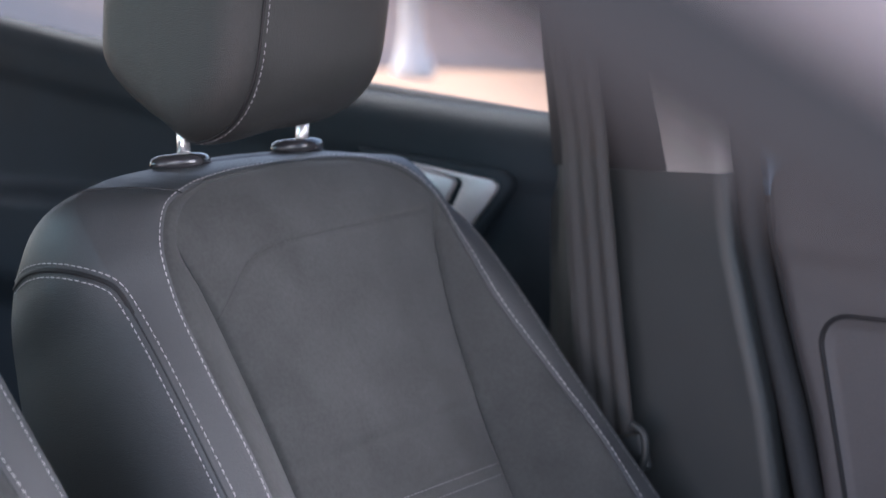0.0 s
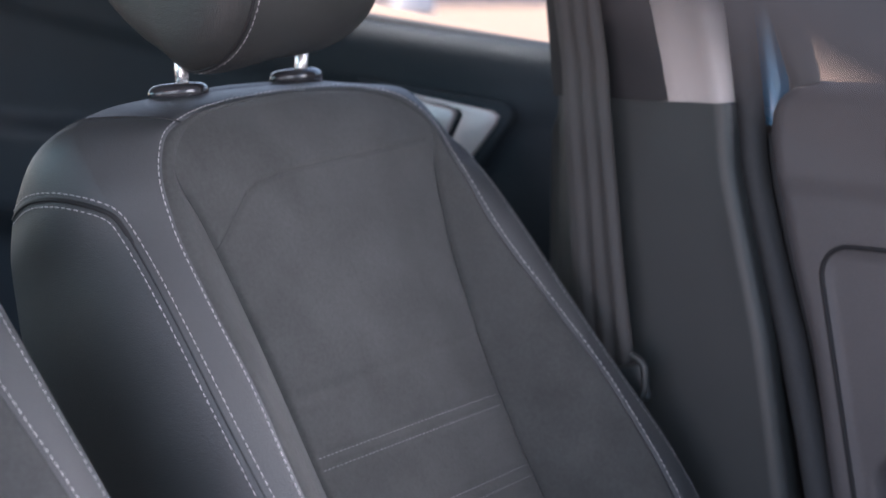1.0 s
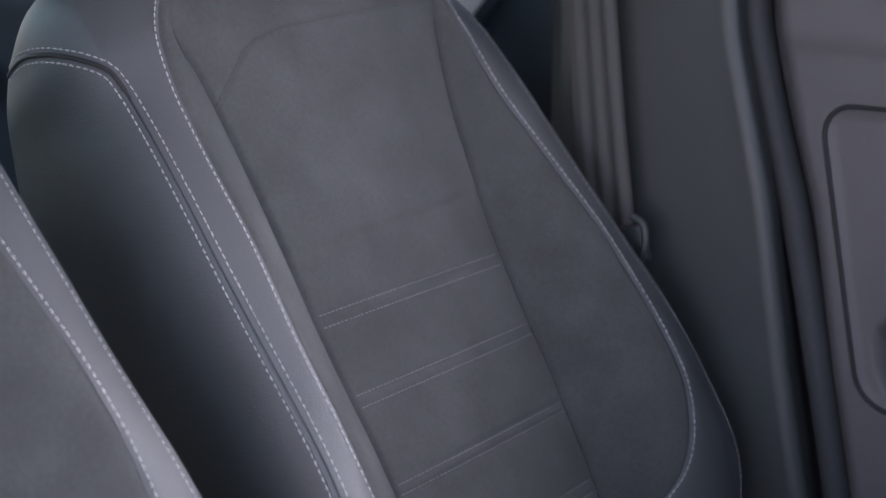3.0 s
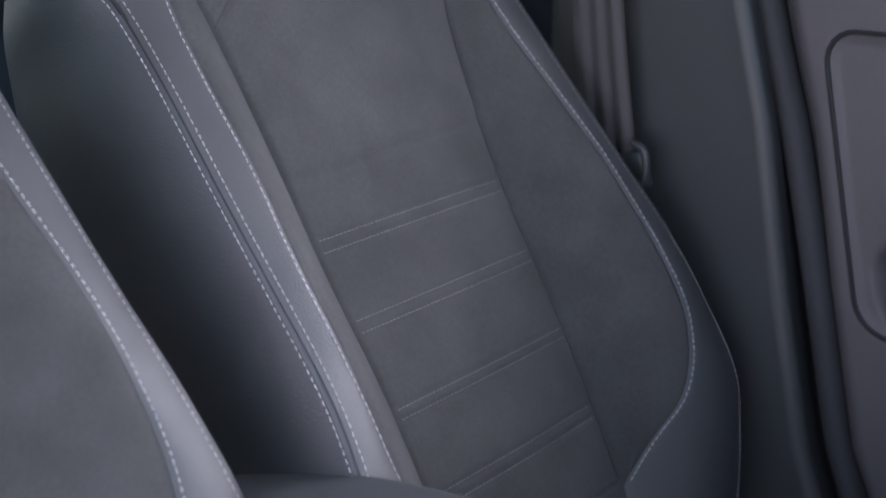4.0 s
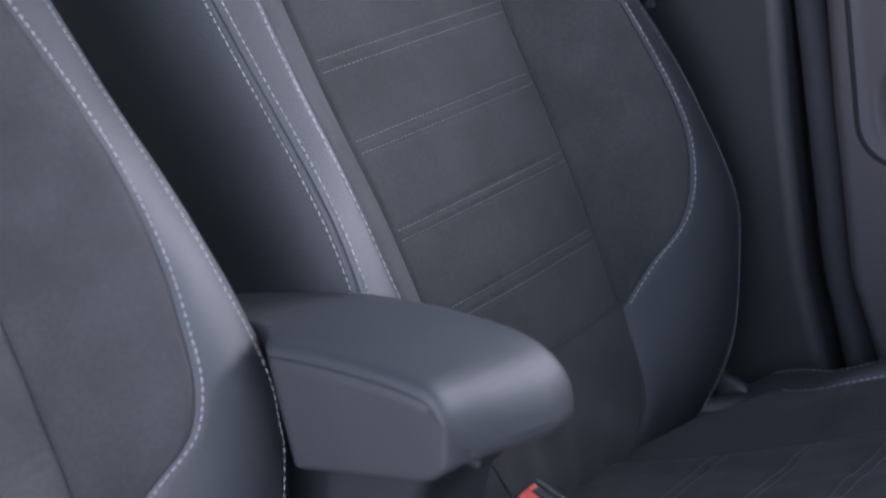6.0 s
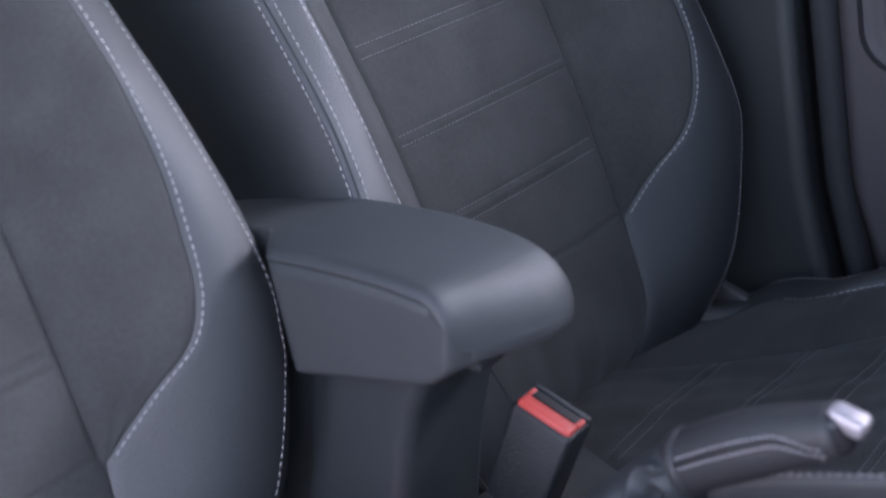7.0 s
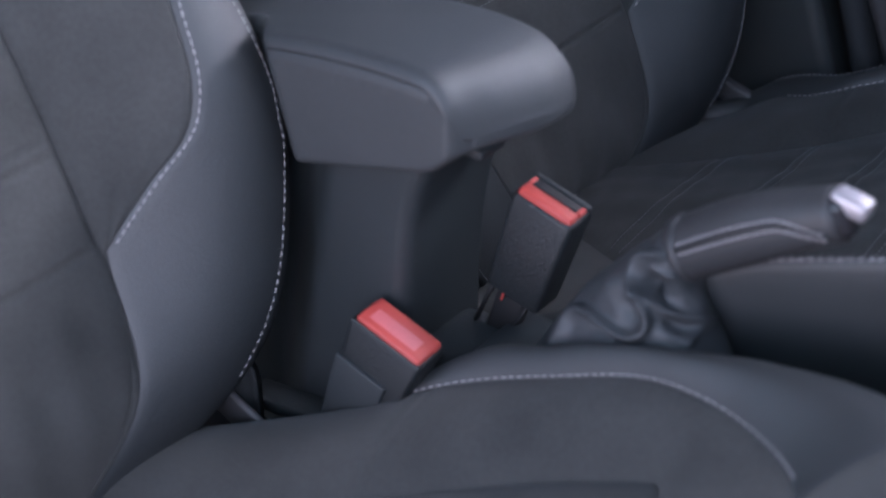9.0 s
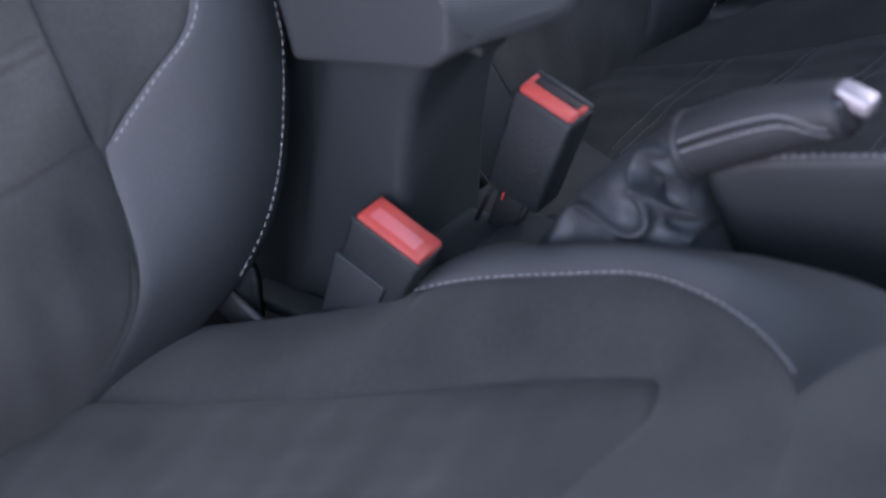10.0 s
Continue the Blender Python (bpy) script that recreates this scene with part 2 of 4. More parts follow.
EDGE_IN = EDGE[:12] + [(.238, .682, -.028), (.188, .699, -.036), (.1, .706, -.042), (0, .707, -.045)]


def ring(keys, corner=0, inner=None):
    def half_ring(k):
        return np.concatenate([spline(k[:corner + 1], PER)[:-1], spline(k[corner:], PER)]) if corner else spline(k, PER)
    other = half_ring(inner or keys)[::-1][1:] * np.array([-1, 1, 1])
    return np.concatenate([half_ring(keys), other])


def skew_top(r):
    """The top of the backrest rises a little towards the far side."""
    r[:, 1] += .042 * r[:, 0] * smoothstep(.42, .64, r[:, 1])
    return r


def bulb(u, u0, ue, h0, he):
    """Rounded cross profile of the low side bolster."""
    s = np.clip((u - u0) / np.maximum(ue - u0, 1e-4), 0, 1.05)
    f = np.where(s < .82, np.sin(np.pi / 2 * np.clip(s / .82, 0, 1)), 1 - .06 * ((s - .82) / .18) ** 2)
    return h0 + (he - h0) / .94 * (.72 * f + .28 * smoothstep(0, .82, s) * np.where(s < .82, 1, f))


def seat_space(p):
    p = np.asarray(p, float)
    return p[..., 0:1] * np.array([0, 1, 0]) + p[..., 1:2] * UP + p[..., 2:3] * OUT


def near_line(x, y, line):
    best = np.full(np.shape(x), 9.0)
    for (ax, ay), (bx, by) in zip(line[:-1], line[1:]):
        l2 = (bx - ax) ** 2 + (by - ay) ** 2
        t = np.clip(((x - ax) * (bx - ax) + (y - ay) * (by - ay)) / l2, 0, 1)
        best = np.minimum(best, np.hypot(x - ax - t * (bx - ax), y - ay - t * (by - ay)))
    return best


def build_backrest(seat, wide=0.0):
    seam, top, edge, rear = (skew_top(ring(k, c, i)) for k, c, i in ((SEAM, 0, None), (TOPSTITCH, 2, TOPSTITCH_IN), (EDGE, 0, EDGE_IN), (REAR, 0, None)))
    top[:, 0] *= 1 - wide * smoothstep(.05, .15, top[:, 1]) * smoothstep(.62, .5, top[:, 1])
    if wide:
        top[:, 0] -= np.sign(top[:, 0]) * .006 * smoothstep(.02, .08, top[:, 1]) * smoothstep(.20, .12, top[:, 1])
    edge[:, 0] *= 1 + .4 * wide * smoothstep(.1, .25, edge[:, 1]) * smoothstep(.62, .5, edge[:, 1])
    if not wide:
        low = smoothstep(.36, .16, edge[:, 1]) * smoothstep(-.05, .08, edge[:, 1])
        edge[:, 0] += np.where(edge[:, 0] < 0, .009, .004) * low
        top[:, 0] += np.where(top[:, 0] < 0, .010, -.004) * low
        hip = (edge[:, 0] > 0) * smoothstep(.16, .04, edge[:, 1]) * smoothstep(-.17, -.08, edge[:, 1])
        edge[:, 0] += .008 * hip
        outer = (edge[:, 0] > 0) * smoothstep(.0, .34, edge[:, 1]) * smoothstep(.64, .56, edge[:, 1])
        edge[:, 2] += .014 * outer
        edge[:, 0] -= .0095 * outer
        for r, cut in ((edge, .012), (rear, .012), (top, .004)):
            r[:, 0] -= cut * (r[:, 0] > .12) * smoothstep(.54, .63, r[:, 1])
    for r in (edge, rear):
        r[:, 0] += (0 if wide else .010) * (r[:, 0] > 0) * smoothstep(.10, .26, r[:, 1]) * smoothstep(.66, .56, r[:, 1])
    n = len(seam)
    half = (n + 1) // 2
    # middle panel
    cols = 141
    s = np.linspace(-1, 1, cols)
    g = np.zeros((half, cols, 3))
    right = seam[:half]
    g[..., 0] = right[:, None, 0] * s[None]
    u = g[..., 0]
    v = np.repeat(spline(SEAM, PER)[:, 1:2], cols, 1)
    g[..., 1] = v + .042 * u * smoothstep(.42, .64, v)
    g[..., 2] = right[:, None, 2]
    g[..., 2] += 0.006 * (1 - s[None] ** 2) * smoothstep(-.2, .0, v) + 0.004 * smoothstep(.60, .40, v) * smoothstep(.30, .40, v) * (1 - s[None] ** 6)
    g[..., 2] += 0.0022 * np.sin(u * 23 + v * 9) * np.sin(v * 31 + 2 * u * 9) * (1 - s[None] ** 4) * 0.5
    groove = lambda d, w: np.exp(-(d / w) ** 2)
    dep = np.zeros_like(u)
    yoke = [(-.163, .540), (-.113, .584), (-.098, .591), (-.06, .597), (.06, .600), (.098, .6012), (.125, .602), (.166, .603)]
    dep += 0.0022 * groove(near_line(u, v, yoke), .0026)
    dep += 0.0024 * groove(v - (.396 + .006 * s[None]), .005) - .0026 * smoothstep(-.004, .004, v - (.396 + .006 * s[None])) * smoothstep(.5, .42, v)
    for vv in (.330, .251, .168, .084):
        dep += 0.0030 * (groove(v - vv - .0055, .0026) + groove(v - vv + .0055, .0026)) - 0.0012 * groove(v - vv, .003)
    dep += 0.0032 * groove(v - .006, .0035)
    dep *= 1 - s[None] ** 14
    gap = np.clip(np.linalg.norm(top - seam, axis=1)[:half, None] / .02, 0, 1)
    gap = gap * smoothstep(.62, .57, v)
    dep += 0.0028 * gap * groove((1 - np.abs(s[None])) * right[:, None, 0], .003)
    wr = smoothstep(.0, -.04, v) * smoothstep(-.2, -.12, v)
    dep += 0.0024 * (1 - s[None] ** 6) * wr * np.sin(u * 95 + v * 40) * np.sin(v * 55 - u * 30)
    g[..., 2] -= dep
    link("middle_panel", seat_space(g).reshape(-1, 3), grid_faces(half, cols), SUEDE, seat, "charcoal suede middle panel with double cross seams")
    nrm = normals_of(seat_space(g))
    for vv in (.330, .251, .168, .084) if not wide else ():
        for dv in (-.0055, .0055):
            i = int(np.argmin(np.abs(v[:, 0] - vv - dv)))
            stitches("cross_stitching", seat_space(g)[i, 3:-3], np.tile(OUT, (cols - 6, 1)), seat, .0052, .0034, .0009, DARK_THREAD, .0003)
    line = resample([(a_, b_) for a_, b_ in yoke[:6]], .004)
    rows_v = v[:, 0]
    cord = []
    for a_, b_ in line:
        i = int(np.argmin(np.abs(rows_v[:half - 2 * PER] - b_)))
        cord.append((a_, b_ + .042 * a_ * float(smoothstep(.42, .64, b_)), float(np.interp(a_, g[i, :, 0], g[i, :, 2])) + .0002))
    v_, f_ = tube(seat_space(np.array(cord)), .00035, 5)
    link("yoke_seam", v_, f_, BLACK, seat)
    # thin dark cord standing for the shade in the panel's side seam
    side = [(q[0], q[1], q[2] - .0024) for q in right[int(.9 * PER):int(10.8 * PER)]]
    v_, f_ = tube(seat_space(np.array(side)), .0004, 5)
    link("panel_seam", v_, f_, RUBBER, seat)
    # suede bolsters, seam to top stitch
    tt = np.array([0, .02, .05, .09, .15, .22, .3, .4, .5, .6, .7, .8, .88, .94, .975, 1.0])
    b = seam[:, None] * (1 - tt[None, :, None]) + top[:, None] * tt[None, :, None]
    e = tt * 0.55 + 0.45 * (tt * tt * (3 - 2 * tt))
    b[..., 2] = seam[:, None, 2] * (1 - e[None]) + top[:, None, 2] * e[None]
    width = np.linalg.norm(top - seam, axis=1)[:, None]
    bul = np.clip(width / .08, 0, 1) * .007
    b[..., 2] += bul * np.sin(np.pi * tt)[None] - .0028 * np.exp(-(tt[None] * width / .003) ** 2) * np.clip(width / .02, 0, 1) * smoothstep(.62, .57, np.abs(seam[:, None, 1]))
    b[..., 2] -= .0022 * np.exp(-((1 - tt[None]) * width / .003) ** 2)
    lowq = smoothstep(.27, .15, seam[:, 1])[:, None]
    hb = bulb(np.abs(b[..., 0]), np.abs(seam[:, 0:1]), np.abs(edge[:, 0:1]), seam[:, 2:3], edge[:, 2:3])
    hb = hb - .0028 * np.exp(-(tt[None] * width / .003) ** 2) * np.clip(width / .02, 0, 1) - .0022 * np.exp(-((1 - tt[None]) * width / .003) ** 2)
    b[..., 2] = b[..., 2] * (1 - lowq) + hb * lowq
    slack = (smoothstep(.10, .03, seam[:, 1]) * smoothstep(-.18, -.10, seam[:, 1]))[:, None] * np.sin(np.pi * tt)[None]
    b[..., 2] -= .0024 * slack * np.sin(tt[None] * 11 + seam[:, 1:2] * 70) * np.sin(tt[None] * 5 - seam[:, 1:2] * 38 + 1)
    link("bolster_panel", seat_space(b).reshape(-1, 3), grid_faces(n, len(tt)), SUEDE, seat, "charcoal suede bolster panel")
    # leather, top stitch over the edge to the rear
    t1 = np.array([0, .02, .06, .13, .22, .34, .46, .58, .7, .8, .88, .94, .98])
    t2 = np.array([0, .006, .02, .05, .1, .18, .28, .4, .52, .64, .76, .86, .93, .97, 1.0])
    out = edge[:, :2] - seam[:, :2]
    out[:, 0] = np.where(np.abs(edge[:, 0]) > .2, out[:, 0] + np.sign(edge[:, 0]) * .05, out[:, 0])
    out /= np.linalg.norm(out, axis=1, keepdims=True)
    w1 = np.linalg.norm(edge - top, axis=1)
    c1 = top[:, None] * (1 - t1[None, :, None]) + edge[:, None] * t1[None, :, None]
    amp = (.03 * np.minimum(w1, .05) + .025 * smoothstep(.045, .15, w1))[:, None] * np.sin(np.pi * t1 ** .85)[None]
    amp = amp * (1 - lowq * .85)
    c1[..., :2] += out[:, None] * (amp * .45)[..., None]
    c1[..., 2] += amp * .9 - .0016 * np.exp(-(t1[None] * w1[:, None] / .003) ** 2)
    hl = bulb(np.abs(c1[..., 0]), np.abs(seam[:, 0:1]), np.abs(edge[:, 0:1]), seam[:, 2:3], edge[:, 2:3]) - .0016 * np.exp(-(t1[None] * w1[:, None] / .003) ** 2)
    c1[..., 2] = c1[..., 2] * (1 - lowq) + hl * lowq
    c2 = edge[:, None] * (1 - t2[None, :, None]) + rear[:, None] * t2[None, :, None]
    amp2 = .016 * np.sin(np.pi * t2 ** .8)[None] * np.ones((n, 1))
    c2[..., :2] += out[:, None] * amp2[..., None]
    low = smoothstep(.585, .54, edge[:, 1])
    c2[:, 0, :2] -= out * (low * .0035)[:, None]
    c2[:, 0, 2] -= low * .0025
    c = np.concatenate([c1, c2], 1)
    cs = seat_space(c)
    link("leather_side", cs.reshape(-1, 3), grid_faces(n, c.shape[1]), LEATHER, seat, "black grained leather side and shoulder")
    cn = normals_of(cs, seat_space(np.array([0, .25, -.06])))
    k1 = len(t1)

    def on_leather(i, t):
        """Point and normal of the leather; t in 0..1 from top stitch to edge, 1..2 from edge to rear."""
        tx = np.concatenate([t1, 1 + t2])
        j = np.interp(t, tx, np.arange(len(tx)))
        i0, j0 = int(min(max(i, 0), n - 2)), int(min(j, len(tx) - 2))
        fi, fj = i - i0, j - j0
        w = ((1 - fi) * (1 - fj), fi * (1 - fj), (1 - fi) * fj, fi * fj)
        q = ((i0, j0), (i0 + 1, j0), (i0, j0 + 1), (i0 + 1, j0 + 1))
        return (sum(a * cs[b_] for a, b_ in zip(w, q)), sum(a * cn[b_] for a, b_ in zip(w, q)))

    def sew(name, path, **kw):
        pts = [on_leather(i, t) for i, t in path]
        return stitches(name, [p for p, _ in pts], [m for _, m in pts], seat, **kw)

    a = 2 * PER
    sew("top_stitching", [(i, .0042 / max(w1[i], .02)) for i in range(a, n - a)], width=.00112, label="pale grey top stitching round the suede")
    # double seam: along the edge, then back over the shoulder
    k = 10.28 * PER
    for mirror in (False, True):
        path = [(i, 1.0) for i in np.arange(.7 * PER, k + .05 * PER, 2)]
        for w in np.linspace(0, 1, 70):
            path.append((k + .05 * PER + PER * (.95 * math.sin(w * math.pi / 2) + .12 * w), 1 + .98 * w ** 1.6))
        if mirror:
            path = [(n - 1 - i, t) for i, t in path]
        pq = [on_leather(i, t) for i, t in path]
        base = np.array([p_ for p_, _ in pq])
        nr = np.array([m_ for _, m_ in pq])
        for _ in range(30):
            base[1:-1] = (base[:-2] + base[1:-1] * 2 + base[2:]) / 4
            nr[1:-1] = (nr[:-2] + nr[1:-1] * 2 + nr[2:]) / 4
        nr /= np.linalg.norm(nr, axis=1, keepdims=True)
        tang = np.gradient(base, axis=0)
        tang /= np.linalg.norm(tang, axis=1, keepdims=True)
        across = np.cross(nr, tang)
        offsets = (-.0058, .0058)
        if wide:
            offsets = (.0075 if np.abs(base + across * .0075)[:, 1].mean() < np.abs(base)[:, 1].mean() else -.0075,)
        for o in offsets:
            row = base + across * o
            rise = []
            for q, m_, (i, _) in zip(row, nr, path):
                i0 = int(min(max(i, 34), n - 35))
                near = cs[i0 - 34:i0 + 34, k1 - 6:].reshape(-1, 3)
                d2 = near - q
                along = d2 @ m_
                flat = ((d2 - along[:, None] * m_) ** 2).sum(1)
                pick = np.argsort(flat)[:4]
                w_ = 1 / (flat[pick] + 1e-7)
                rise.append(float((along[pick] * w_).sum() / w_.sum()))
            rise = np.clip(np.array(rise), -.006, .006)
            for _ in range(10):
                rise[1:-1] = (rise[:-2] + rise[1:-1] * 2 + rise[2:]) / 4
            stitches("double_stitching", row + nr * (rise + .0005)[:, None], nr + across * (o * 60), seat)
        v_, f_ = tube(base - nr * .0006, .0026, 8)
        link("seam_groove", v_, f_, BLACK, seat)
        for o in (-.0027, .0027):
            v_, f_ = tube(base + across * o - nr * .0003, .0011, 6)
            link("seam_lip", v_, f_, LEATHER, seat)
    if not wide:
        # seam over the inner shoulder
        k = n - 1 - 12.7 * PER
        pq = [on_leather(k + 10 * w, w * 1.25) for w in np.linspace(0, 1, 60)]
        v_, f_ = tube([p_ + m_ * .0002 for p_, m_ in pq], .0009, 6)
        link("shoulder_seam", v_, f_, BLACK, seat)
    # back shell
    rows = [rear, rear * np.array([.97, 1, 1]) + np.array([0, -.006, -.012]), rear * np.array([.86, .93, 1]) + np.array([0, .01, -.035]),
            rear * np.array([.4, .5, 1]) + np.array([0, .14, -.05])]
    sh = np.stack(rows, 1)
    link("back_shell", seat_space(sh).reshape(-1, 3), grid_faces(n, len(rows)), PLASTIC, seat, "black plastic seat back shell")
    vs = seat_space(rows[-1])
    link("back_shell", vs, [tuple(range(n))], PLASTIC, seat)


def build_headrest(seat):
    base = Vector((-.356, -.017, .722))
    nu, nr = 49, 64
    lean = .17

    def point(s, th):
        w = .113
        k = (1 - abs(s) ** 4.5) ** (1 / 4.5) if abs(s) < 1 else 0
        k2 = (1 - abs(s) ** 5.0) ** (1 / 5.0) if abs(s) < 1 else 0
        c, sn = math.cos(th), math.sin(th)
        ex = 2 / 4.2 if sn > 0 or c < 0 else 2 / 2.6
        y = math.copysign(abs(c) ** ex, c) * (.112 * (.04 + .96 * k2) if c > 0 else .097 * (.30 + .70 * k2))
        z = math.copysign(abs(sn) ** ex, sn) * .104 * (.35 + .65 * k)
        # the lower part is thinner, its rear slopes
        low = max(0, -z / .104)
        y *= 1 - .04 * low ** 2
        if y < .03 and z < 0:
            z *= 1 - .62 * min((.03 - y) / .118, 1) ** 1.3
        if z < 0:
            z *= 1 - .15 * float(smoothstep(-.75, .35, s))
        z += .012 * (1 - s * s) * (1 if z > 0 else -.2)
        return Vector((y + z * lean * (1 if y > 0 else .5), s * w * (1 - .10 * low ** 2), z))

    ss = [math.sin(x * math.pi / 2) for x in np.linspace(-1, 1, nu)]
    pts = [[base + point(s, 2 * math.pi * k / nr) for k in range(nr)] for s in ss]
    verts = [p for r in pts for p in r]
    cut = [i for i, s in enumerate(ss) if s < -.74 or s > .94]

    def strip(i0, i1, name, label, mat):
        f = []
        for i in range(i0, i1):
            for k in range(nr):
                k2 = (k + 1) % nr
                f.append((i * nr + k, i * nr + k2, (i + 1) * nr + k2, (i + 1) * nr + k))
        if i0 == 0:
            f.append(tuple(range(nr - 1, -1, -1)))
        if i1 == nu - 1:
            f.append(tuple((nu - 1) * nr + k for k in range(nr)))
        used = sorted({q for face in f for q in face})
        idx = {q: j for j, q in enumerate(used)}
        return link(name, [verts[q] for q in used], [tuple(idx[q] for q in face) for face in f], mat, seat, label)

    lo = max(i for i in cut if ss[i] < 0)
    hi = min(i for i in cut if ss[i] > 0)
    strip(0, lo, "headrest_side", "smooth black leather headrest side", HEADREST)
    strip(lo, hi, "headrest_front", "grained black leather headrest cover", HEADREST)
    strip(hi, nu - 1, "headrest_side", "smooth black leather headrest side", HEADREST)
    for i, d in ((lo, 1),):
        loop = pts[i] + pts[i][:1]
        v_, f_ = tube(loop, .0017, 6, False)
        link("headrest_seam", v_, f_, BLACK, seat)
        near = [p.lerp(q, .9) for p, q in zip(loop, pts[i + d] + pts[i + d][:1])]
        nrm = [(p - (base + Vector((0, p.y, 0)))).normalized() for p in near]
        stitches("headrest_stitching", near, nrm, seat)
    for u in (-.085, .085):
        p = seat_space(np.array([u, .70, -.047]))
        q = base + Vector((-.012, u + .015, -.075))
        v_, f_ = tube([p + np.array([-.006, 0, .0]) * (u > 0), q], .0066, 16)
        link("post", v_, f_, CHROME, seat, "chrome headrest post")
        # oval guide sleeve
        bm = bmesh.new()
        bmesh.ops.create_uvsphere(bm, u_segments=28, v_segments=14, radius=1.0)
        for v in bm.verts:
            z = v.co.z
            v.co = Vector((v.co.x * .019, v.co.y * .036, max(z, -.5) * .014 if z < .55 else .0077 + (z - .55) * .004))
        c = seat_space(np.array([u, .709, -.044])) + (np.array([-.008, 0, .004]) if u > 0 else np.array([-.003, 0, -.003]))
        bmesh.ops.transform(bm, matrix=Matrix.Translation(c) @ Matrix.Rotation(radians(-8), 4, "Y"), verts=bm.verts)
        part("guide_sleeve", bm, GLOSS, seat, "glossy black headrest guide", True)


# cushion outlines: across, ahead, height; rear to front middle
C_SEAM = [(.052, .02, -.165), (.080, .085, -.152), (.116, .148, -.141), (.157, .222, -.125), (.197, .3, -.100), (.217, .372, -.071), (.2225, .410, -.059), (.2075, .4185, -.0565), (.1, .4195, -.052), (0, .42, -.05)]
C_TOP = [(.15, .02, -.163), (.185, .08, -.147), (.224, .15, -.125), (.252, .22, -.087), (.266, .3, -.051), (.2690, .383, -.018), (.2570, .4395, -.0112), (.2190, .4975, -.0067), (.13, .53, -.004), (0, .54, -.003)]
C_EDGE = [(.17, .02, -.205), (.205, .08, -.195), (.245, .15, -.165), (.280, .22, -.090), (.289, .3, -.036), (.290, .38, -.006), (.288, .45, .016), (.275, .54, .030), (.15, .60, .012), (0, .61, .008)]
C_LOW = [(.19, .02, -.32), (.215, .08, -.32), (.24, .15, -.31), (.262, .22, -.30), (.27, .3, -.29), (.27, .38, -.28), (.268, .45, -.26), (.255, .52, -.22), (.14, .56, -.2), (0, .57, -.2)]


def build_cushion(seat, tilt=0.0, lift=0.0, crown=0.0):
    def space(p):
        p = np.asarray(p, float)
        x, z = p[..., 1:2], p[..., 2:3]
        z = z + lift + np.maximum(x - .07, 0) * math.tan(tilt)
        return np.concatenate([x, p[..., 0:1], z], -1)

    seam, top, edge, low = (ring(k) for k in (C_SEAM, C_TOP, C_EDGE, C_LOW))
    # the cushion of the far seat is fuller at its sides
    edge[:, 2] += crown * smoothstep(.22, .36, edge[:, 1]) + crown * 1.0 * smoothstep(.22, .13, edge[:, 1])
    top[:, 2] += crown * .5 * smoothstep(.27, .37, top[:, 1]) - crown * .25 * smoothstep(.30, .2, top[:, 1])
    for r, k in ((top, 1.8), (edge, 1.9), (low, 1.4)):
        r[:, 0] += np.sign(r[:, 0]) * crown * k * smoothstep(.2, .08, r[:, 1])
    bump = lambda x, a, b, c, d: smoothstep(a, b, x) * smoothstep(d, c, x)
    if crown:
        low[:, 0] += (low[:, 0] < 0) * .075 * smoothstep(.16, .26, low[:, 1])
        top[:, 2] += .005 * bump(top[:, 1], .06, .11, .16, .22)
        edge[:, 2] += .014 * bump(edge[:, 1], .06, .12, .15, .21)
        edge[:, 0] += np.sign(edge[:, 0]) * .014 * bump(edge[:, 1], .03, .1, .15, .22)
        top[:, 2] -= (top[:, 0] > 0) * (.004 * smoothstep(.10, .17, top[:, 1]) + .014 * smoothstep(.19, .28, top[:, 1]))
        edge[:, 2] -= (edge[:, 0] > 0) * .015 * smoothstep(.19, .26, edge[:, 1])
        top[:, 2] -= (top[:, 0] > 0) * .012 * smoothstep(.13, .08, top[:, 1])
    else:
        edge[:, 2] += .013 * bump(edge[:, 1], .12, .19, .23, .29)
    n = len(seam)
    half = (n + 1) // 2
    cols = 61
    s = np.linspace(-1, 1, cols)
    g = np.zeros((half, cols, 3))
    right = seam[:half]
    g[..., 0] = right[:, None, 0] * s[None]
    g[..., 1] = right[:, None, 1]
    fade = 1 - smoothstep(.34, .419, right[:, None, 1])
    g[..., 2] = right[:, None, 2] + .010 * (1 - s[None] ** 2) * fade
    u, x = g[..., 0], g[..., 1]
    groove = lambda d, w: np.exp(-(d / w) ** 2)
    dep = 0.0022 * groove((1 - np.abs(s[None])) * right[:, None, 0], .008)
    for xx in (.14, .215, .29, .365) if crown else ():
        dep = dep + 0.0015 * (groove(x - xx - .0055, .003) + groove(x - xx + .0055, .003))
    dep = dep + (.0030 * np.sin(u * 38 + x * 25) * np.sin(x * 42 - u * 16) + .0014 * np.sin(u * 90 + x * 60) * np.sin(x * 110 - u * 40)) * (1 - s[None] ** 6) * fade
    g[..., 2] -= dep
    link("cushion_panel", space(g).reshape(-1, 3), grid_faces(half, cols, 0, False), SUEDE, seat, "charcoal suede cushion panel")
    for xx in (.14, .215, .29, .365) if crown else ():
        for d in (-.0055, .0055):
            i = int(np.argmin(np.abs(right[:, 1] - xx - d)))
            stitches("cross_stitching", space(g)[i, 2:-2], np.tile([0, 0, 1.0], (cols - 4, 1)), seat, .0052, .0034, .0009, DARK_THREAD, .0003)
    tt = np.linspace(0, 1, 14)
    e = tt * .4 + .6 * tt ** .8
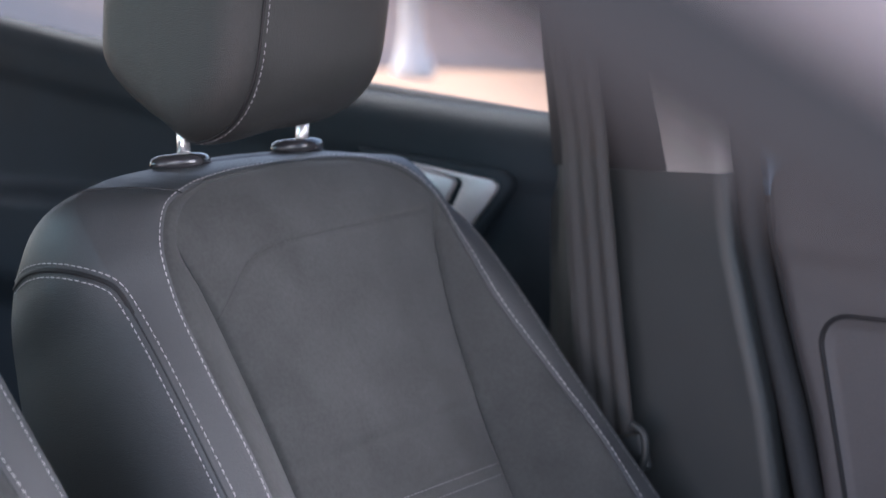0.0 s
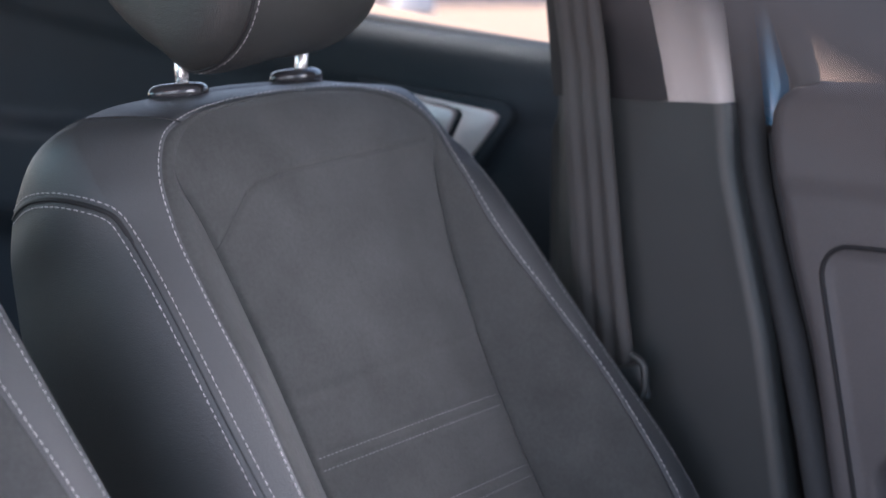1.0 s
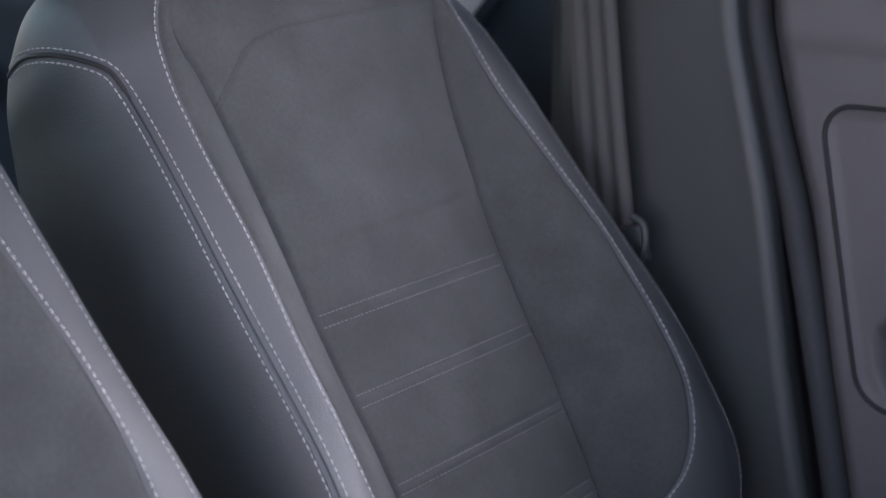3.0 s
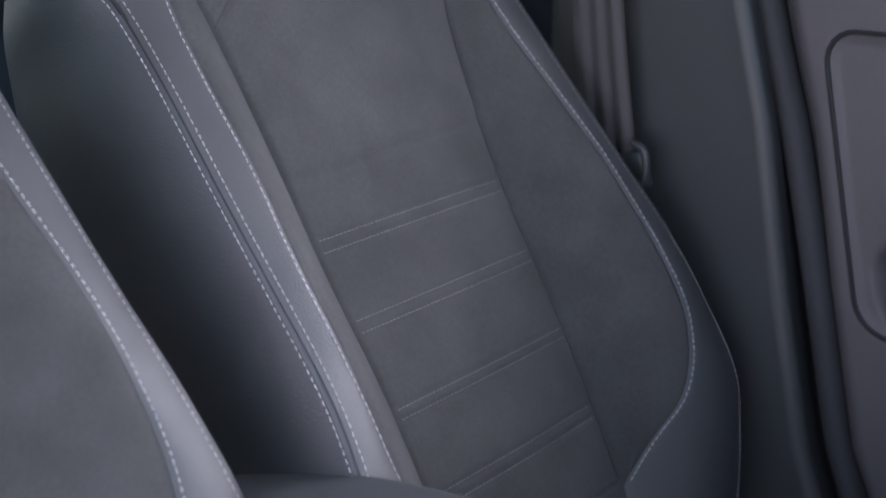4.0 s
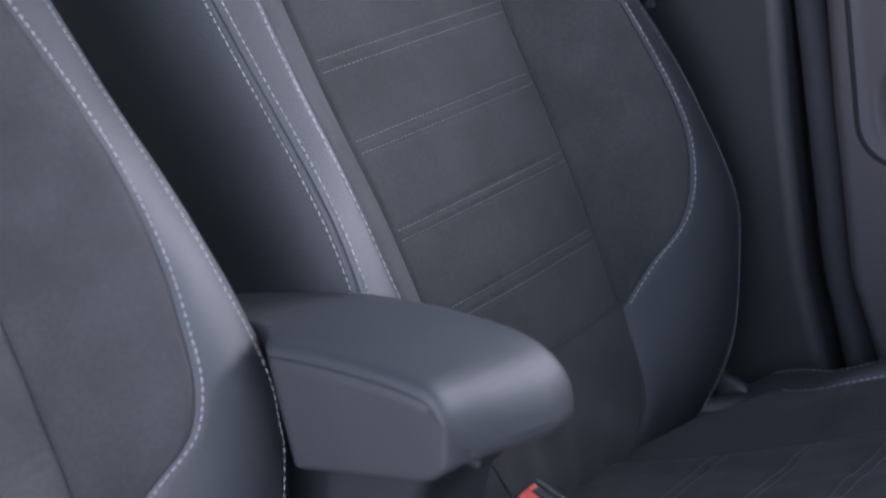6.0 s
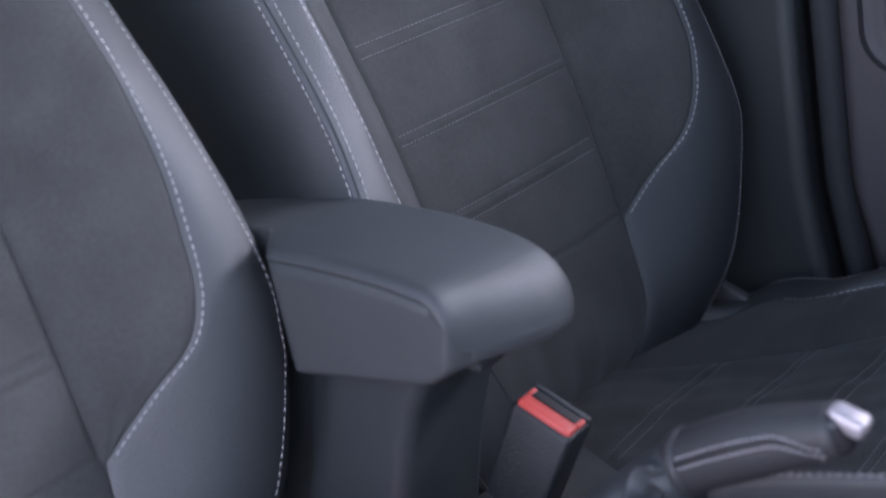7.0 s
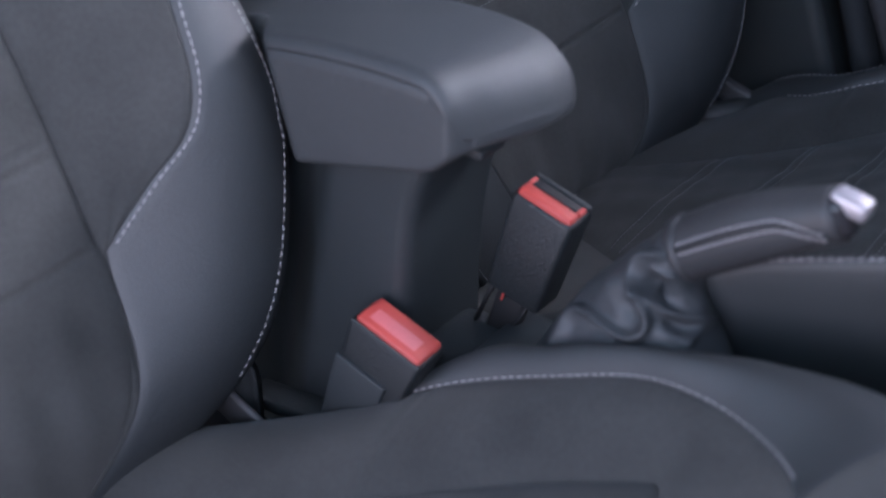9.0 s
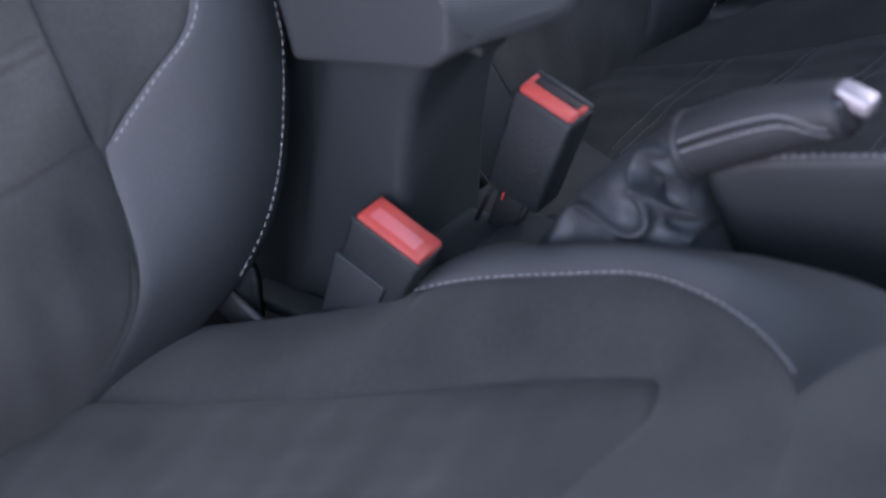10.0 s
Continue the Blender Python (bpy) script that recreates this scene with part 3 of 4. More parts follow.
    b = seam[:, None] * (1 - tt[None, :, None]) + top[:, None] * tt[None, :, None]
    b[..., 2] = seam[:, None, 2] * (1 - e[None]) + top[:, None, 2] * e[None] + .008 * np.sin(np.pi * tt)[None] * (1 - .85 * smoothstep(.395, .4185, seam[:, 1:2]))
    b[..., 2] -= .0022 * np.exp(-(tt[None] / .14) ** 2) * smoothstep(.416, .400, seam[:, 1:2]) + .0016 * np.exp(-((1 - tt[None]) / .05) ** 2)
    b[..., 2] -= .0016 * np.exp(-((b[..., 1] - .208 + .06 * (np.abs(b[..., 0]) - .2)) / .0035) ** 2)
    link("cushion_bolster", space(b).reshape(-1, 3), grid_faces(n, len(tt)), SUEDE, seat, "charcoal suede cushion bolster")
    t1 = np.array([0, .03, .1, .2, .32, .45, .58, .7, .8, .9, .96])
    t2 = np.array([0, .01, .03, .07, .13, .2, .3, .42, .55, .7, .85, 1.0])
    c1 = top[:, None] * (1 - t1[None, :, None]) + edge[:, None] * t1[None, :, None]
    c1[..., 2] += .009 * np.sin(np.pi * t1)[None] - .0016 * np.exp(-(t1[None] / .05) ** 2)
    c2 = edge[:, None] * (1 - t2[None, :, None]) + low[:, None] * t2[None, :, None]
    sg = np.sign(edge[:, 0])[:, None]
    c2[..., 0] += sg * .012 * np.sin(np.pi * t2 ** .6)[None] * np.clip(np.abs(edge[:, 0:1]) / .2, 0, 1)
    c2[..., 1] += .02 * np.sin(np.pi * t2 ** .6)[None] * smoothstep(.45, .55, edge[:, 1])[:, None]
    c = np.concatenate([c1, c2], 1)
    cs = space(c)
    side = link("cushion_side", cs.reshape(-1, 3), grid_faces(n, c.shape[1]), LEATHER, seat, "black leather cushion side with suede front")
    side.data.materials.append(SUEDE)
    front = int(7.2 * PER)
    for f in side.data.polygons:
        if front <= f.index // (c.shape[1] - 1) < n - 1 - front:
            f.material_index = 1
    cn = normals_of(cs, (.25, 0, -.3))
    stop = int(7.1 * PER)
    begin = int((1.7 if crown else 2.05) * PER)
    for a, b_ in ((begin, stop), (n - 1 - stop, n - 1 - begin)):
        stitches("cushion_stitching", cs[a:b_, 1], cn[a:b_, 1], seat, label="pale grey cushion stitching")
    for j in (len(t1) - 1,) if crown else ():
        stitches("edge_stitching", cs[n // 2:n - 40, j - 2], cn[n // 2:n - 40, j - 2], seat)
        stitches("edge_stitching", cs[34:n // 2, j - 3], cn[34:n // 2, j - 3], seat)
        stitches("edge_stitching", cs[n // 2:n - 40, j + 1], cn[n // 2:n - 40, j + 1], seat)
    # metal slide rails and frame below
    for u in (-.19, .19):
        part("slide_rail", box_bm((.55, .035, .03), (.27, u, -.36), .004), SATIN, seat, "steel seat slide rail")
        part("seat_frame", box_bm((.46, .022, .10), (.26, u, -.30), .006), PLASTIC, seat, "", True)
        size, at = ((.11, .014, .022), (.068, u * 1.39, -.122)) if crown else ((.060, .007, .030), (.043, u + math.copysign(.02, u), -.172))
        part("hinge_bracket", box_bm(size, at, .003, 2, Matrix.Rotation(radians(15 if crown else 24), 4, "Y")), STRAP, seat, "grey metal hinge strap", True)
        part("hinge_cover", box_bm((.10, .03, .14), (.0, u * 1.2, -.20), .02, 3), PLASTIC, seat, "black plastic recliner cover", True)


far_seat = thing("front_seat", "black leather and charcoal suede car seat beyond the armrest", "car seat", (0, .32, .78), "front seats")
near_seat = thing("front_seat", "black leather and charcoal suede car seat beside the doorway", "car seat", (-.051, -.318, .809), "front seats")
for seat, tilt, lift, crown in ((far_seat, 4, .034, .033), (near_seat, 0, 0, 0)):
    for build, main in ((lambda q: build_backrest(q, 0 if crown else .036), "leather_side"), (lambda q: build_headrest(q), "headrest_front"),
                        (lambda q: build_cushion(q, radians(tilt), lift, crown), "cushion_side")):
        before = set(seat.children)
        build(seat)
        made = [o for o in seat.children if o not in before]
        head = next(o for o in made if o.name.startswith(main))
        for o in made:
            if o is not head:
                o.parent = head
        head.name = {"leather_side": "backrest", "headrest_front": "headrest", "cushion_side": "cushion"}[main]


# ---------------- armrest and console ----------------
def adopt(whole, main, *names):
    """Put the named parts of a thing under its main part."""
    head = next(o for o in whole.children if o.name.split(".")[0] == main)
    for o in list(whole.children):
        if o is not head and o.name.split(".")[0] in names:
            o.parent = head


def build_armrest():
    arm = thing("armrest", "black soft-touch folding centre armrest between the seats", "armrest", (0, 0, 0))
    xf, hy, r_near, r_far = .194, .059, .018, .012

    def flat_z(x):
        return .9590 - .70 * max(.13 - x, 0) ** 2

    def low_z(x):
        return .889 + (x - .161) * (.27 if x < .161 else .5)

    def corner(x, r):
        """How far a rounded plan corner pulls the side in."""
        d = min(max(x - (xf - r), 0), r)
        return r - math.sqrt(r * r - d * d)

    nose_x = [.120, .135, .145, .153, .1625, .170, .177, .183, .187, .190, .192, .194]
    nose_d = [0, .0006, .0015, .003, .0058, .0095, .0145, .0205, .0260, .0315, .0360, .0425]
    xs = np.concatenate([np.linspace(-.26, -.036, 12), np.linspace(-.032, .03, 18), np.linspace(.04, .12, 12), xf - .072 * (1 - np.sin(np.linspace(.02, 1, 44) * math.pi / 2))])
    stations = [(x, 0) for x in xs] + [(xf + .0008, .3), (xf + .0012, .65), (xf + .0012, .95)]
    rows = []
    for x, shut in stations:
        q = min(x, xf)
        zt, zb = flat_z(q) - float(np.interp(q, nose_x, nose_d)), low_z(q)
        zm = zb + .45 * (zt - zb)
        zt, zb = zm + (zt - zm) * (1 - shut), zm + (zb - zm) * (1 - shut)
        h = zt - zb
        rt, rb = min(.010, .45 * h), min(.006, .35 * h)
        half = []
        for k in range(9):
            half.append((.040 * (1 - k / 8) + rb * k / 8, 0))
        for t in np.linspace(.2, math.pi / 2, 6):
            half.append((rb - rb * math.sin(t), rb - rb * math.cos(t)))
        for k in range(1, 8):
            half.append((0, rb + (h - rt - rb) * k / 8))
        dip = .0018 * float(smoothstep(.160, .148, x))
        half += [(.0004, h - rt), (dip, h - rt + .0008), (.0004, h - rt + .0018)]
        for t in np.linspace(.25, math.pi / 2, 7):
            half.append((rt - rt * math.cos(t), h - rt + rt * math.sin(t)))
        for k in range(1, 9):
            half.append((rt + .030 * k / 8, h))
        yn, yf = -hy + corner(q, r_near), hy - corner(q, r_far)
        ring_ = [(yn + i_, z_) for i_, z_ in half] + [(yf - i_, z_) for i_, z_ in half[::-1]]
        row = []
        for y, z in ring_:
            z = zb + z + .0016 * (1 - (y / hy) ** 2) * (z > h * .9)
            if y < 0:
                y *= 1 - .60 * float(smoothstep(.027, -.011, x + .28 * (z - .865)))
            # the nose is cut back towards the near side
            k = (.169 + .025 * float(smoothstep(-.062, .030, y)) - .140) / .054
            row.append((x if x < .140 else .140 + (x - .140) * k, y, z))
        rows.append(row)
    nr = len(rows[0])
    verts = [p for q in rows for p in q]
    faces = []
    for i in range(len(rows) - 1):
        for k in range(nr):
            k2 = (k + 1) % nr
            faces.append((i * nr + k, (i + 1) * nr + k, (i + 1) * nr + k2, i * nr + k2))
    faces += [tuple(range(nr)), tuple(len(rows) * nr - 1 - k for k in range(nr))]
    link("pad", verts, faces, ARMREST, arm, "soft black armrest lid with rounded nose")
    # dark cord for the shade in the fold between the padded top and the side
    line = []
    for x in np.linspace(.004, .152, 40):
        z = flat_z(x) - float(np.interp(.140 + (x - .140) / .56 if x > .140 else x, nose_x, nose_d)) - .0092
        line.append((x, -.0574 * (1 - .60 * float(smoothstep(.027, -.011, x + .28 * (z - .865)))), z))
    v_, f_ = tube(line, .0010, 6)
    link("crease", v_, f_, RUBBER, arm)
    part("latch", box_bm((.02, .03, .008), (.150, .0, .884), .002, 2), PLASTIC, arm, "", True)
    adopt(arm, "pad", "crease", "latch")
    return arm


def build_console():
    con = thing("centre_console", "black grained plastic centre console with handbrake opening", "console", (0, 0, 0))
    # armrest column, narrow and waisted
    zs = np.linspace(.50, .905, 24)
    rows = []
    for z in zs:
        w = .046
        xf = float(np.interp(z, [.50, .66, .72, .767, .81, .845, .875, .905], [.128, .112, .112, .114, .118, .124, .135, .138]))
        rear = float(np.interp(z, [.50, .70, .763, .817, .858, .905], [-.02, .012, .027, .036, .042, .046]))
        loop = [(xf - .010 + .010 * math.cos(t), .049 + .010 * math.sin(t), z) for t in np.linspace(0, math.pi / 2, 6)]
        loop += [(-.25, .059, z), (-.25, -.012, z)]
        loop += [(x, -.012 - .034 * float(smoothstep(rear - .045, rear + .014, x)), z) for x in np.linspace(rear - .06, rear + .018, 14)]
        loop += [(xf - .013 + .013 * math.cos(t), -w + .013 + .013 * math.sin(t), z) for t in np.linspace(-math.pi / 2, 0, 9)]
        rows.append(loop)
    n = len(rows[0])
    verts = [p for r_ in rows for p in r_]
    faces = [(i * n + k, i * n + (k + 1) % n, (i + 1) * n + (k + 1) % n, (i + 1) * n + k) for i in range(len(rows) - 1) for k in range(n)]
    faces += [tuple(range(n - 1, -1, -1)), tuple((len(rows) - 1) * n + k for k in range(n))]
    link("armrest_column", verts, faces, PLASTIC, con, "grained black plastic column under the armrest")
    # low tunnel ahead of it
    part("tunnel", box_bm((1.0, .085, .20), (.60, .008, .610), .02, 3), PLASTIC, con, "", True)
    part("rear_tunnel", box_bm((.40, .10, .25), (-.20, .0, .40), .02, 3), PLASTIC, con, "", True)
    part("side_lip", box_bm((.16, .028, .012), (.045, -.062, .628), .004, 2, Matrix.Rotation(radians(-8), 4, "Y")), PLASTIC, con, "", True)
    part("side_lip", box_bm((.16, .016, .010), (.045, -.086, .616), .004, 2, Matrix.Rotation(radians(-8), 4, "Y")), TRIM, con, "", True)
    return con


build_armrest()
build_console()


def build_handbrake():
    hb = thing("handbrake", "black leather handbrake lever pulled up, with a satin silver button", "handbrake", (0, 0, 0))
    y = .02
    a, b = Vector((.309, y, .851)), Vector((.406, y, .913))
    ax = (b - a).normalized()
    # grip, a little fuller in the middle
    pts, rad = [], []
    for t in np.linspace(0, 1, 26):
        p = a.lerp(b, t) + Vector((0, 0, .004)) * math.sin(t * math.pi)
        pts.append(p)
        rad.append(.0225 + .001 * math.sin(t * math.pi) - .0040 * smoothstep(.3, 1.0, t))
    pts.append(b + ax * .006)
    rad.append(.011)
    v_, f_ = tube(pts, rad, 28)
    link("grip", v_, f_, GRIP, hb, "black leather-wrapped grip")
    up = Vector((0, 0, 1)) - ax * ax.z
    up.normalize()
    side = Vector((0, -1, 0))
    for o in (-.004, .004):
        line, nr = [], []
        for t in np.linspace(0.02, .97, 60):
            ang = .30 + o * 38 - .85 * smoothstep(.66, 1.04, t)
            d = (side * math.cos(ang) + up * math.sin(ang)).normalized()
            r = float(np.interp(t, np.linspace(0, 1, 26), rad[:26]))
            line.append(a.lerp(b, t) + Vector((0, 0, .004)) * math.sin(t * math.pi) + d * r)
            nr.append(d)
        stitches("grip_stitching", line, nr, hb, .0048, .0034, .0013)
    line = []
    for t in np.linspace(0.02, .97, 40):
        ang = .30 - .85 * smoothstep(.66, 1.04, t)
        d = side * math.cos(ang) + up * math.sin(ang)
        line.append(a.lerp(b, t) + Vector((0, 0, .004)) * math.sin(t * math.pi) + d * float(np.interp(t, np.linspace(0, 1, 26), rad[:26])))
    v_, f_ = tube(line, .0012, 6)
    link("grip_seam", v_, f_, BLACK, hb)
    v_, f_ = tube([a - ax * .008, a - ax * .002, a + ax * .003], [.0220, .0240, .0230], 24)
    link("collar", v_, f_, GRIP, hb)
    part("end_ring", box_bm((.014, .028, .030), (0, 0, 0), .009, 3, Matrix.Translation(b + ax * .002) @ Matrix.Rotation(-math.asin(ax.z), 4, "Y")), GLOSS, hb, "", True)
    part("button", box_bm((.026, .017, .013), (0, 0, 0), .004, 3, Matrix.Translation(b + ax * .010 + up * .005) @ Matrix.Rotation(-math.asin(ax.z) + radians(42), 4, "Y")), SATIN, hb, "satin silver release button", True)
    # slack leather gaiter: a smooth sack, fuller in front, then its folds
    n, rows = 190, 110
    sack = np.zeros((rows, n, 3))
    base = Vector((.276, y, .712))
    for i in range(rows):
        t = i / (rows - 1)
        c = base.lerp(a - ax * .004, t)
        rx, ry = (.066 * (1 - t) ** 1.15 + .023), (.046 * (1 - t) ** .85 + .0215)
        fold = smoothstep(0, .3, t) * smoothstep(1.0, .86, t)
        tiltm = Matrix.Rotation(radians(58) * t ** 1.3, 3, "Y")
        for k in range(n):
            th = 2 * math.pi * k / n
            away = (th - radians(345) + math.pi) % (2 * math.pi) - math.pi
            w = .03 * math.sin(2 * th + 4 * t) + .02 * math.sin(3 * th - 6 * t + 1) + .012 * math.sin(th * 9 + 14 * t) * math.sin(th * 4 - 9 * t + 1)
            w += .75 * math.exp(-(away / .62) ** 2) * math.exp(-((t - .68) / .15) ** 2)
            w -= .30 * math.exp(-(away / .7) ** 2) * smoothstep(.60, .30, t)
            s_ = 1 + fold * w
            sack[i, k] = c + tiltm @ Vector((math.cos(th) * rx * s_, math.sin(th) * ry * s_, 0))
    nrm = normals_of(sack, (.28, .03, .78))
    # folds lie on the near face, drawn along a slanting direction
    slant = -(sack[..., 1] + .012) / .74
    fx, fz = sack[..., 0] - .39 * slant, sack[..., 2] - .565 * slant

    def to_line(pts):
        best = np.full(fx.shape, 9.0)
        fine = spline(pts, 6)
        for p_, q_ in zip(fine[:-1], fine[1:]):
            d_ = np.asarray(q_) - np.asarray(p_)
            k_ = np.clip(((fx - p_[0]) * d_[0] + (fz - p_[1]) * d_[1]) / max(float(d_ @ d_), 1e-12), 0, 1)
            best = np.minimum(best, np.hypot(fx - p_[0] - k_ * d_[0], fz - p_[1] - k_ * d_[1]))
        return best

    def hollow(at, long, short, turn):
        ca, sa = math.cos(radians(turn)), math.sin(radians(turn))
        dx, dz = fx - at[0], fz - at[1]
        return np.exp(-((dx * ca + dz * sa) / long) ** 2 - ((dz * ca - dx * sa) / short) ** 2)

    standing = [(.311, .863), (.301, .858), (.2926, .8534), (.2862, .8433), (.2844, .8335), (.2889, .8217), (.2956, .8106), (.2974, .7997),
                (.2897, .7875), (.2786, .7845), (.2671, .7865), (.2552, .791), (.2461, .7895), (.2373, .7795), (.2333, .7669), (.227, .7491)]
    lip = [(.2887, .8239), (.3044, .819), (.3195, .8176), (.3361, .8211), (.350, .8257)]
    under = [(.350, .8257), (.337, .8123), (.3281, .7968)]
    depth = .0080 * np.exp(-(to_line(standing) / .0036) ** 2) + .0062 * np.exp(-(to_line(lip) / .0032) ** 2)
    depth += .0040 * np.exp(-(to_line(under) / .0032) ** 2) + .0026 * np.exp(-(to_line([(.298, .8455), (.309, .8440), (.318, .8480)]) / .0026) ** 2)
    depth -= .0200 * hollow((.3035, .8310), .0135, .0085, -25) + .0085 * hollow((.319, .8085), .0140, .0050, 12)
    depth -= .0050 * hollow((.283, .806), .0100, .0065, -60) + .0035 * hollow((.262, .780), .0090, .0050, 10)
    depth += .0040 * hollow((.268, .820), .0150, .0100, 50) + .0060 * hollow((.338, .833), .0110, .0090, 0)
    near = np.clip((.45 - nrm[..., 1]) / .6, 0, 1) * np.clip(np.linspace(1, 0, rows) / .06, 0, 1)[:, None]
    sack += nrm * (depth * near)[..., None]
    verts = sack.reshape(-1, 3)
    faces = [(i * n + k, i * n + (k + 1) % n, (i + 1) * n + (k + 1) % n, (i + 1) * n + k) for i in range(rows - 1) for k in range(n)]
    link("gaiter", verts, faces, GAITER, hb, "crumpled black leather gaiter")
    part("gaiter_frame", box_bm((.21, .082, .012), (.262, y - .01, .714), .005, 2), PLASTIC, hb, "", True)
    adopt(hb, "grip", "grip_stitching", "grip_seam", "collar", "end_ring", "button")
    adopt(hb, "gaiter", "gaiter_frame")
    return hb


build_handbrake()


def build_buckle(at, axis, width_dir, label, slot_back, w=.056):
    """Seat belt buckle; at: middle of its top, axis: its long way upwards, width_dir: along the button."""
    bk = thing("belt_buckle", label, "belt buckle", at, "belt buckles")
    z = Vector(axis).normalized()
    x = Vector(width_dir)
    x = (x - z * x.dot(z)).normalized()
    yv = z.cross(x)
    m = Matrix((x, yv, z)).transposed().to_4x4()
    d, h = (.033, .091) if slot_back else (.037, .102)
    bm = box_bm((w, d, h), (0, 0, 0), .0045, 3, None)
    for v in bm.verts:
        k = (v.co.z + h / 2) / h
        v.co.x *= (.90 if slot_back else .78) + (.10 if slot_back else .22) * smoothstep(0, .75, k)
        v.co.z -= h / 2
        if v.co.z > -.004:
            v.co.y *= .96
    bmesh.ops.transform(bm, matrix=m, verts=bm.verts)
    part("housing", bm, BUCKLE, bk, "grained black plastic buckle housing", True)
    # rim, red button and slot
    def local(size, c, bev, mat, name, lab=""):
        q = box_bm(size, (0, 0, 0), bev, 3)
        bmesh.ops.transform(q, matrix=m @ Matrix.Translation(c), verts=q.verts)
        return part(name, q, mat, bk, lab, True)
    bw = .013 if slot_back else .031
    local((w - .006, bw, .010), (0, (-.0075 if slot_back else 0), -.001), .003, RED, "button", "red release button")
    if slot_back:
        local((w - .012, .009, .004), (0, .0045, .0006), .001, BLACK, "slot")
        for e in (-1, 1):
            local((.004, .010, .008), (e * (w / 2 - .005), .004, -.001), .001, RED, "button_end")
        local((w - .004, .004, .005), (0, .0125, .001), .001, PLASTIC, "slot_edge")
    else:
        local((w - .022, .014, .004), (-.001, -.0030, .0026), .0018, PINK, "button_ridge", "raised red ridge")
        # raised slab on the lower part of the broad face
        slab_bm = box_bm((.047, .006, .068), (-.0085, -.0188, -.070), .0016, 2)
        for v in slab_bm.verts:
            if v.co.z < -.067:
                v.co.x = v.co.x * .86 + .001
        bmesh.ops.transform(slab_bm, matrix=m, verts=slab_bm.verts)
        part("lower_slab", slab_bm, PLASTIC, bk, "", True)
        local((w - .002, .0022, .003), (0, -.0172, -.0006), .0008, TRIM, "rim")
    local((.026, .013, .06), (-.004, 0, -h - .026), .003, BLACK, "stalk")
    if slot_back:
        for e, c in ((-.020, .006), (.012, -.004)):
            v_, f_ = tube([m @ Vector((e, -.004, -h + .004)), m @ Vector((e - .003, -.006, -h - .02)), m @ Vector((e - .012 + c, -.006, -h - .05))], .0020, 8)
            link("cable", v_, f_, BLACK, bk)
        v_, f_ = tube([m @ Vector((-.008, -.012, -h + .004)), m @ Vector((-.008, -.0125, -h - .008))], .0011, 6)
        link("cable", v_, f_, RED, bk, "thin red wire")
    adopt(bk, "housing", "button", "button_end", "button_ridge", "slot", "slot_edge", "lower_slab", "rim")
    return bk


build_buckle((.190, .034, .8365), (.26, .02, .96), (1, .0, -.44), "black seat belt buckle leaning forward, red button with a slot", True, .053)
build_buckle((.127, -.068, .751), (.33, .04, .94), (.051, .002, -.018), "black seat belt buckle with a wide red button", False, .065)


# ---------------- floor, roof and far side ----------------
def slab(name, size, at, mat, bevel=.01, kind="structure", label=""):
    return tagged(part(name, box_bm(size, at, bevel, 2), mat, None, "", True), label, kind=kind)


slab("floor", (3.4, 1.50, .06), (-.55, 0, .28), CARPET)
slab("floor_tunnel", (2.6, .20, .14), (-.4, 0, .38), CARPET, .03)
# unseen roof, carried past the header to keep sky light off the cushions
slab("roof", (3.0, 1.46, .05), (-.60, .03, 1.88), HEADLINER, .02)
slab("wall_rear", (.06, 1.50, .95), (-2.1, 0, .78), REARDOOR)
slab("wall_near_rear", (1.45, .07, 1.15), (-1.35, -.80, .88), REARDOOR, .02)
slab("bulkhead_front", (.08, 1.5, .95), (1.35, 0, .78), PLASTIC, .02)
# unseen block added to stop doorway light reaching the far cushion's side
slab("wall_near_front", (.60, .07, .95), (1.09, -.80, .79), PLASTIC, .02)
slab("wall_far_front", (.34, .07, 1.0), (1.22, .80, .82), PLASTIC, .02)
# unseen dashboard, its height and reach set to shade the low cabin
slab("dashboard", (.46, 1.42, .40), (1.10, .03, 1.10), PLASTIC, .06)
slab("sill_near", (1.9, .10, .14), (.15, -.84, .34), PLASTIC, .03)


def curve_x(z, table):
    return float(np.interp(z, [q[0] for q in table], [q[1] for q in table]))


PILLAR_FRONT = [(.30, .258), (.55, .182), (.68, .138), (.768, .106), (.94, .069), (1.118, .038), (1.288, -.006), (1.366, -.015), (1.56, -.045), (1.84, -.11)]
DOOR_REAR = [(.30, .348), (.45, .268), (.58, .210), (.676, .169), (.76, .130), (.94, .091), (1.11, .059), (1.183, .037), (1.221, .027), (1.275, .015), (1.33, .007), (1.352, .008), (1.366, .014), (1.376, .022), (1.382, .032), (1.386, .05)]


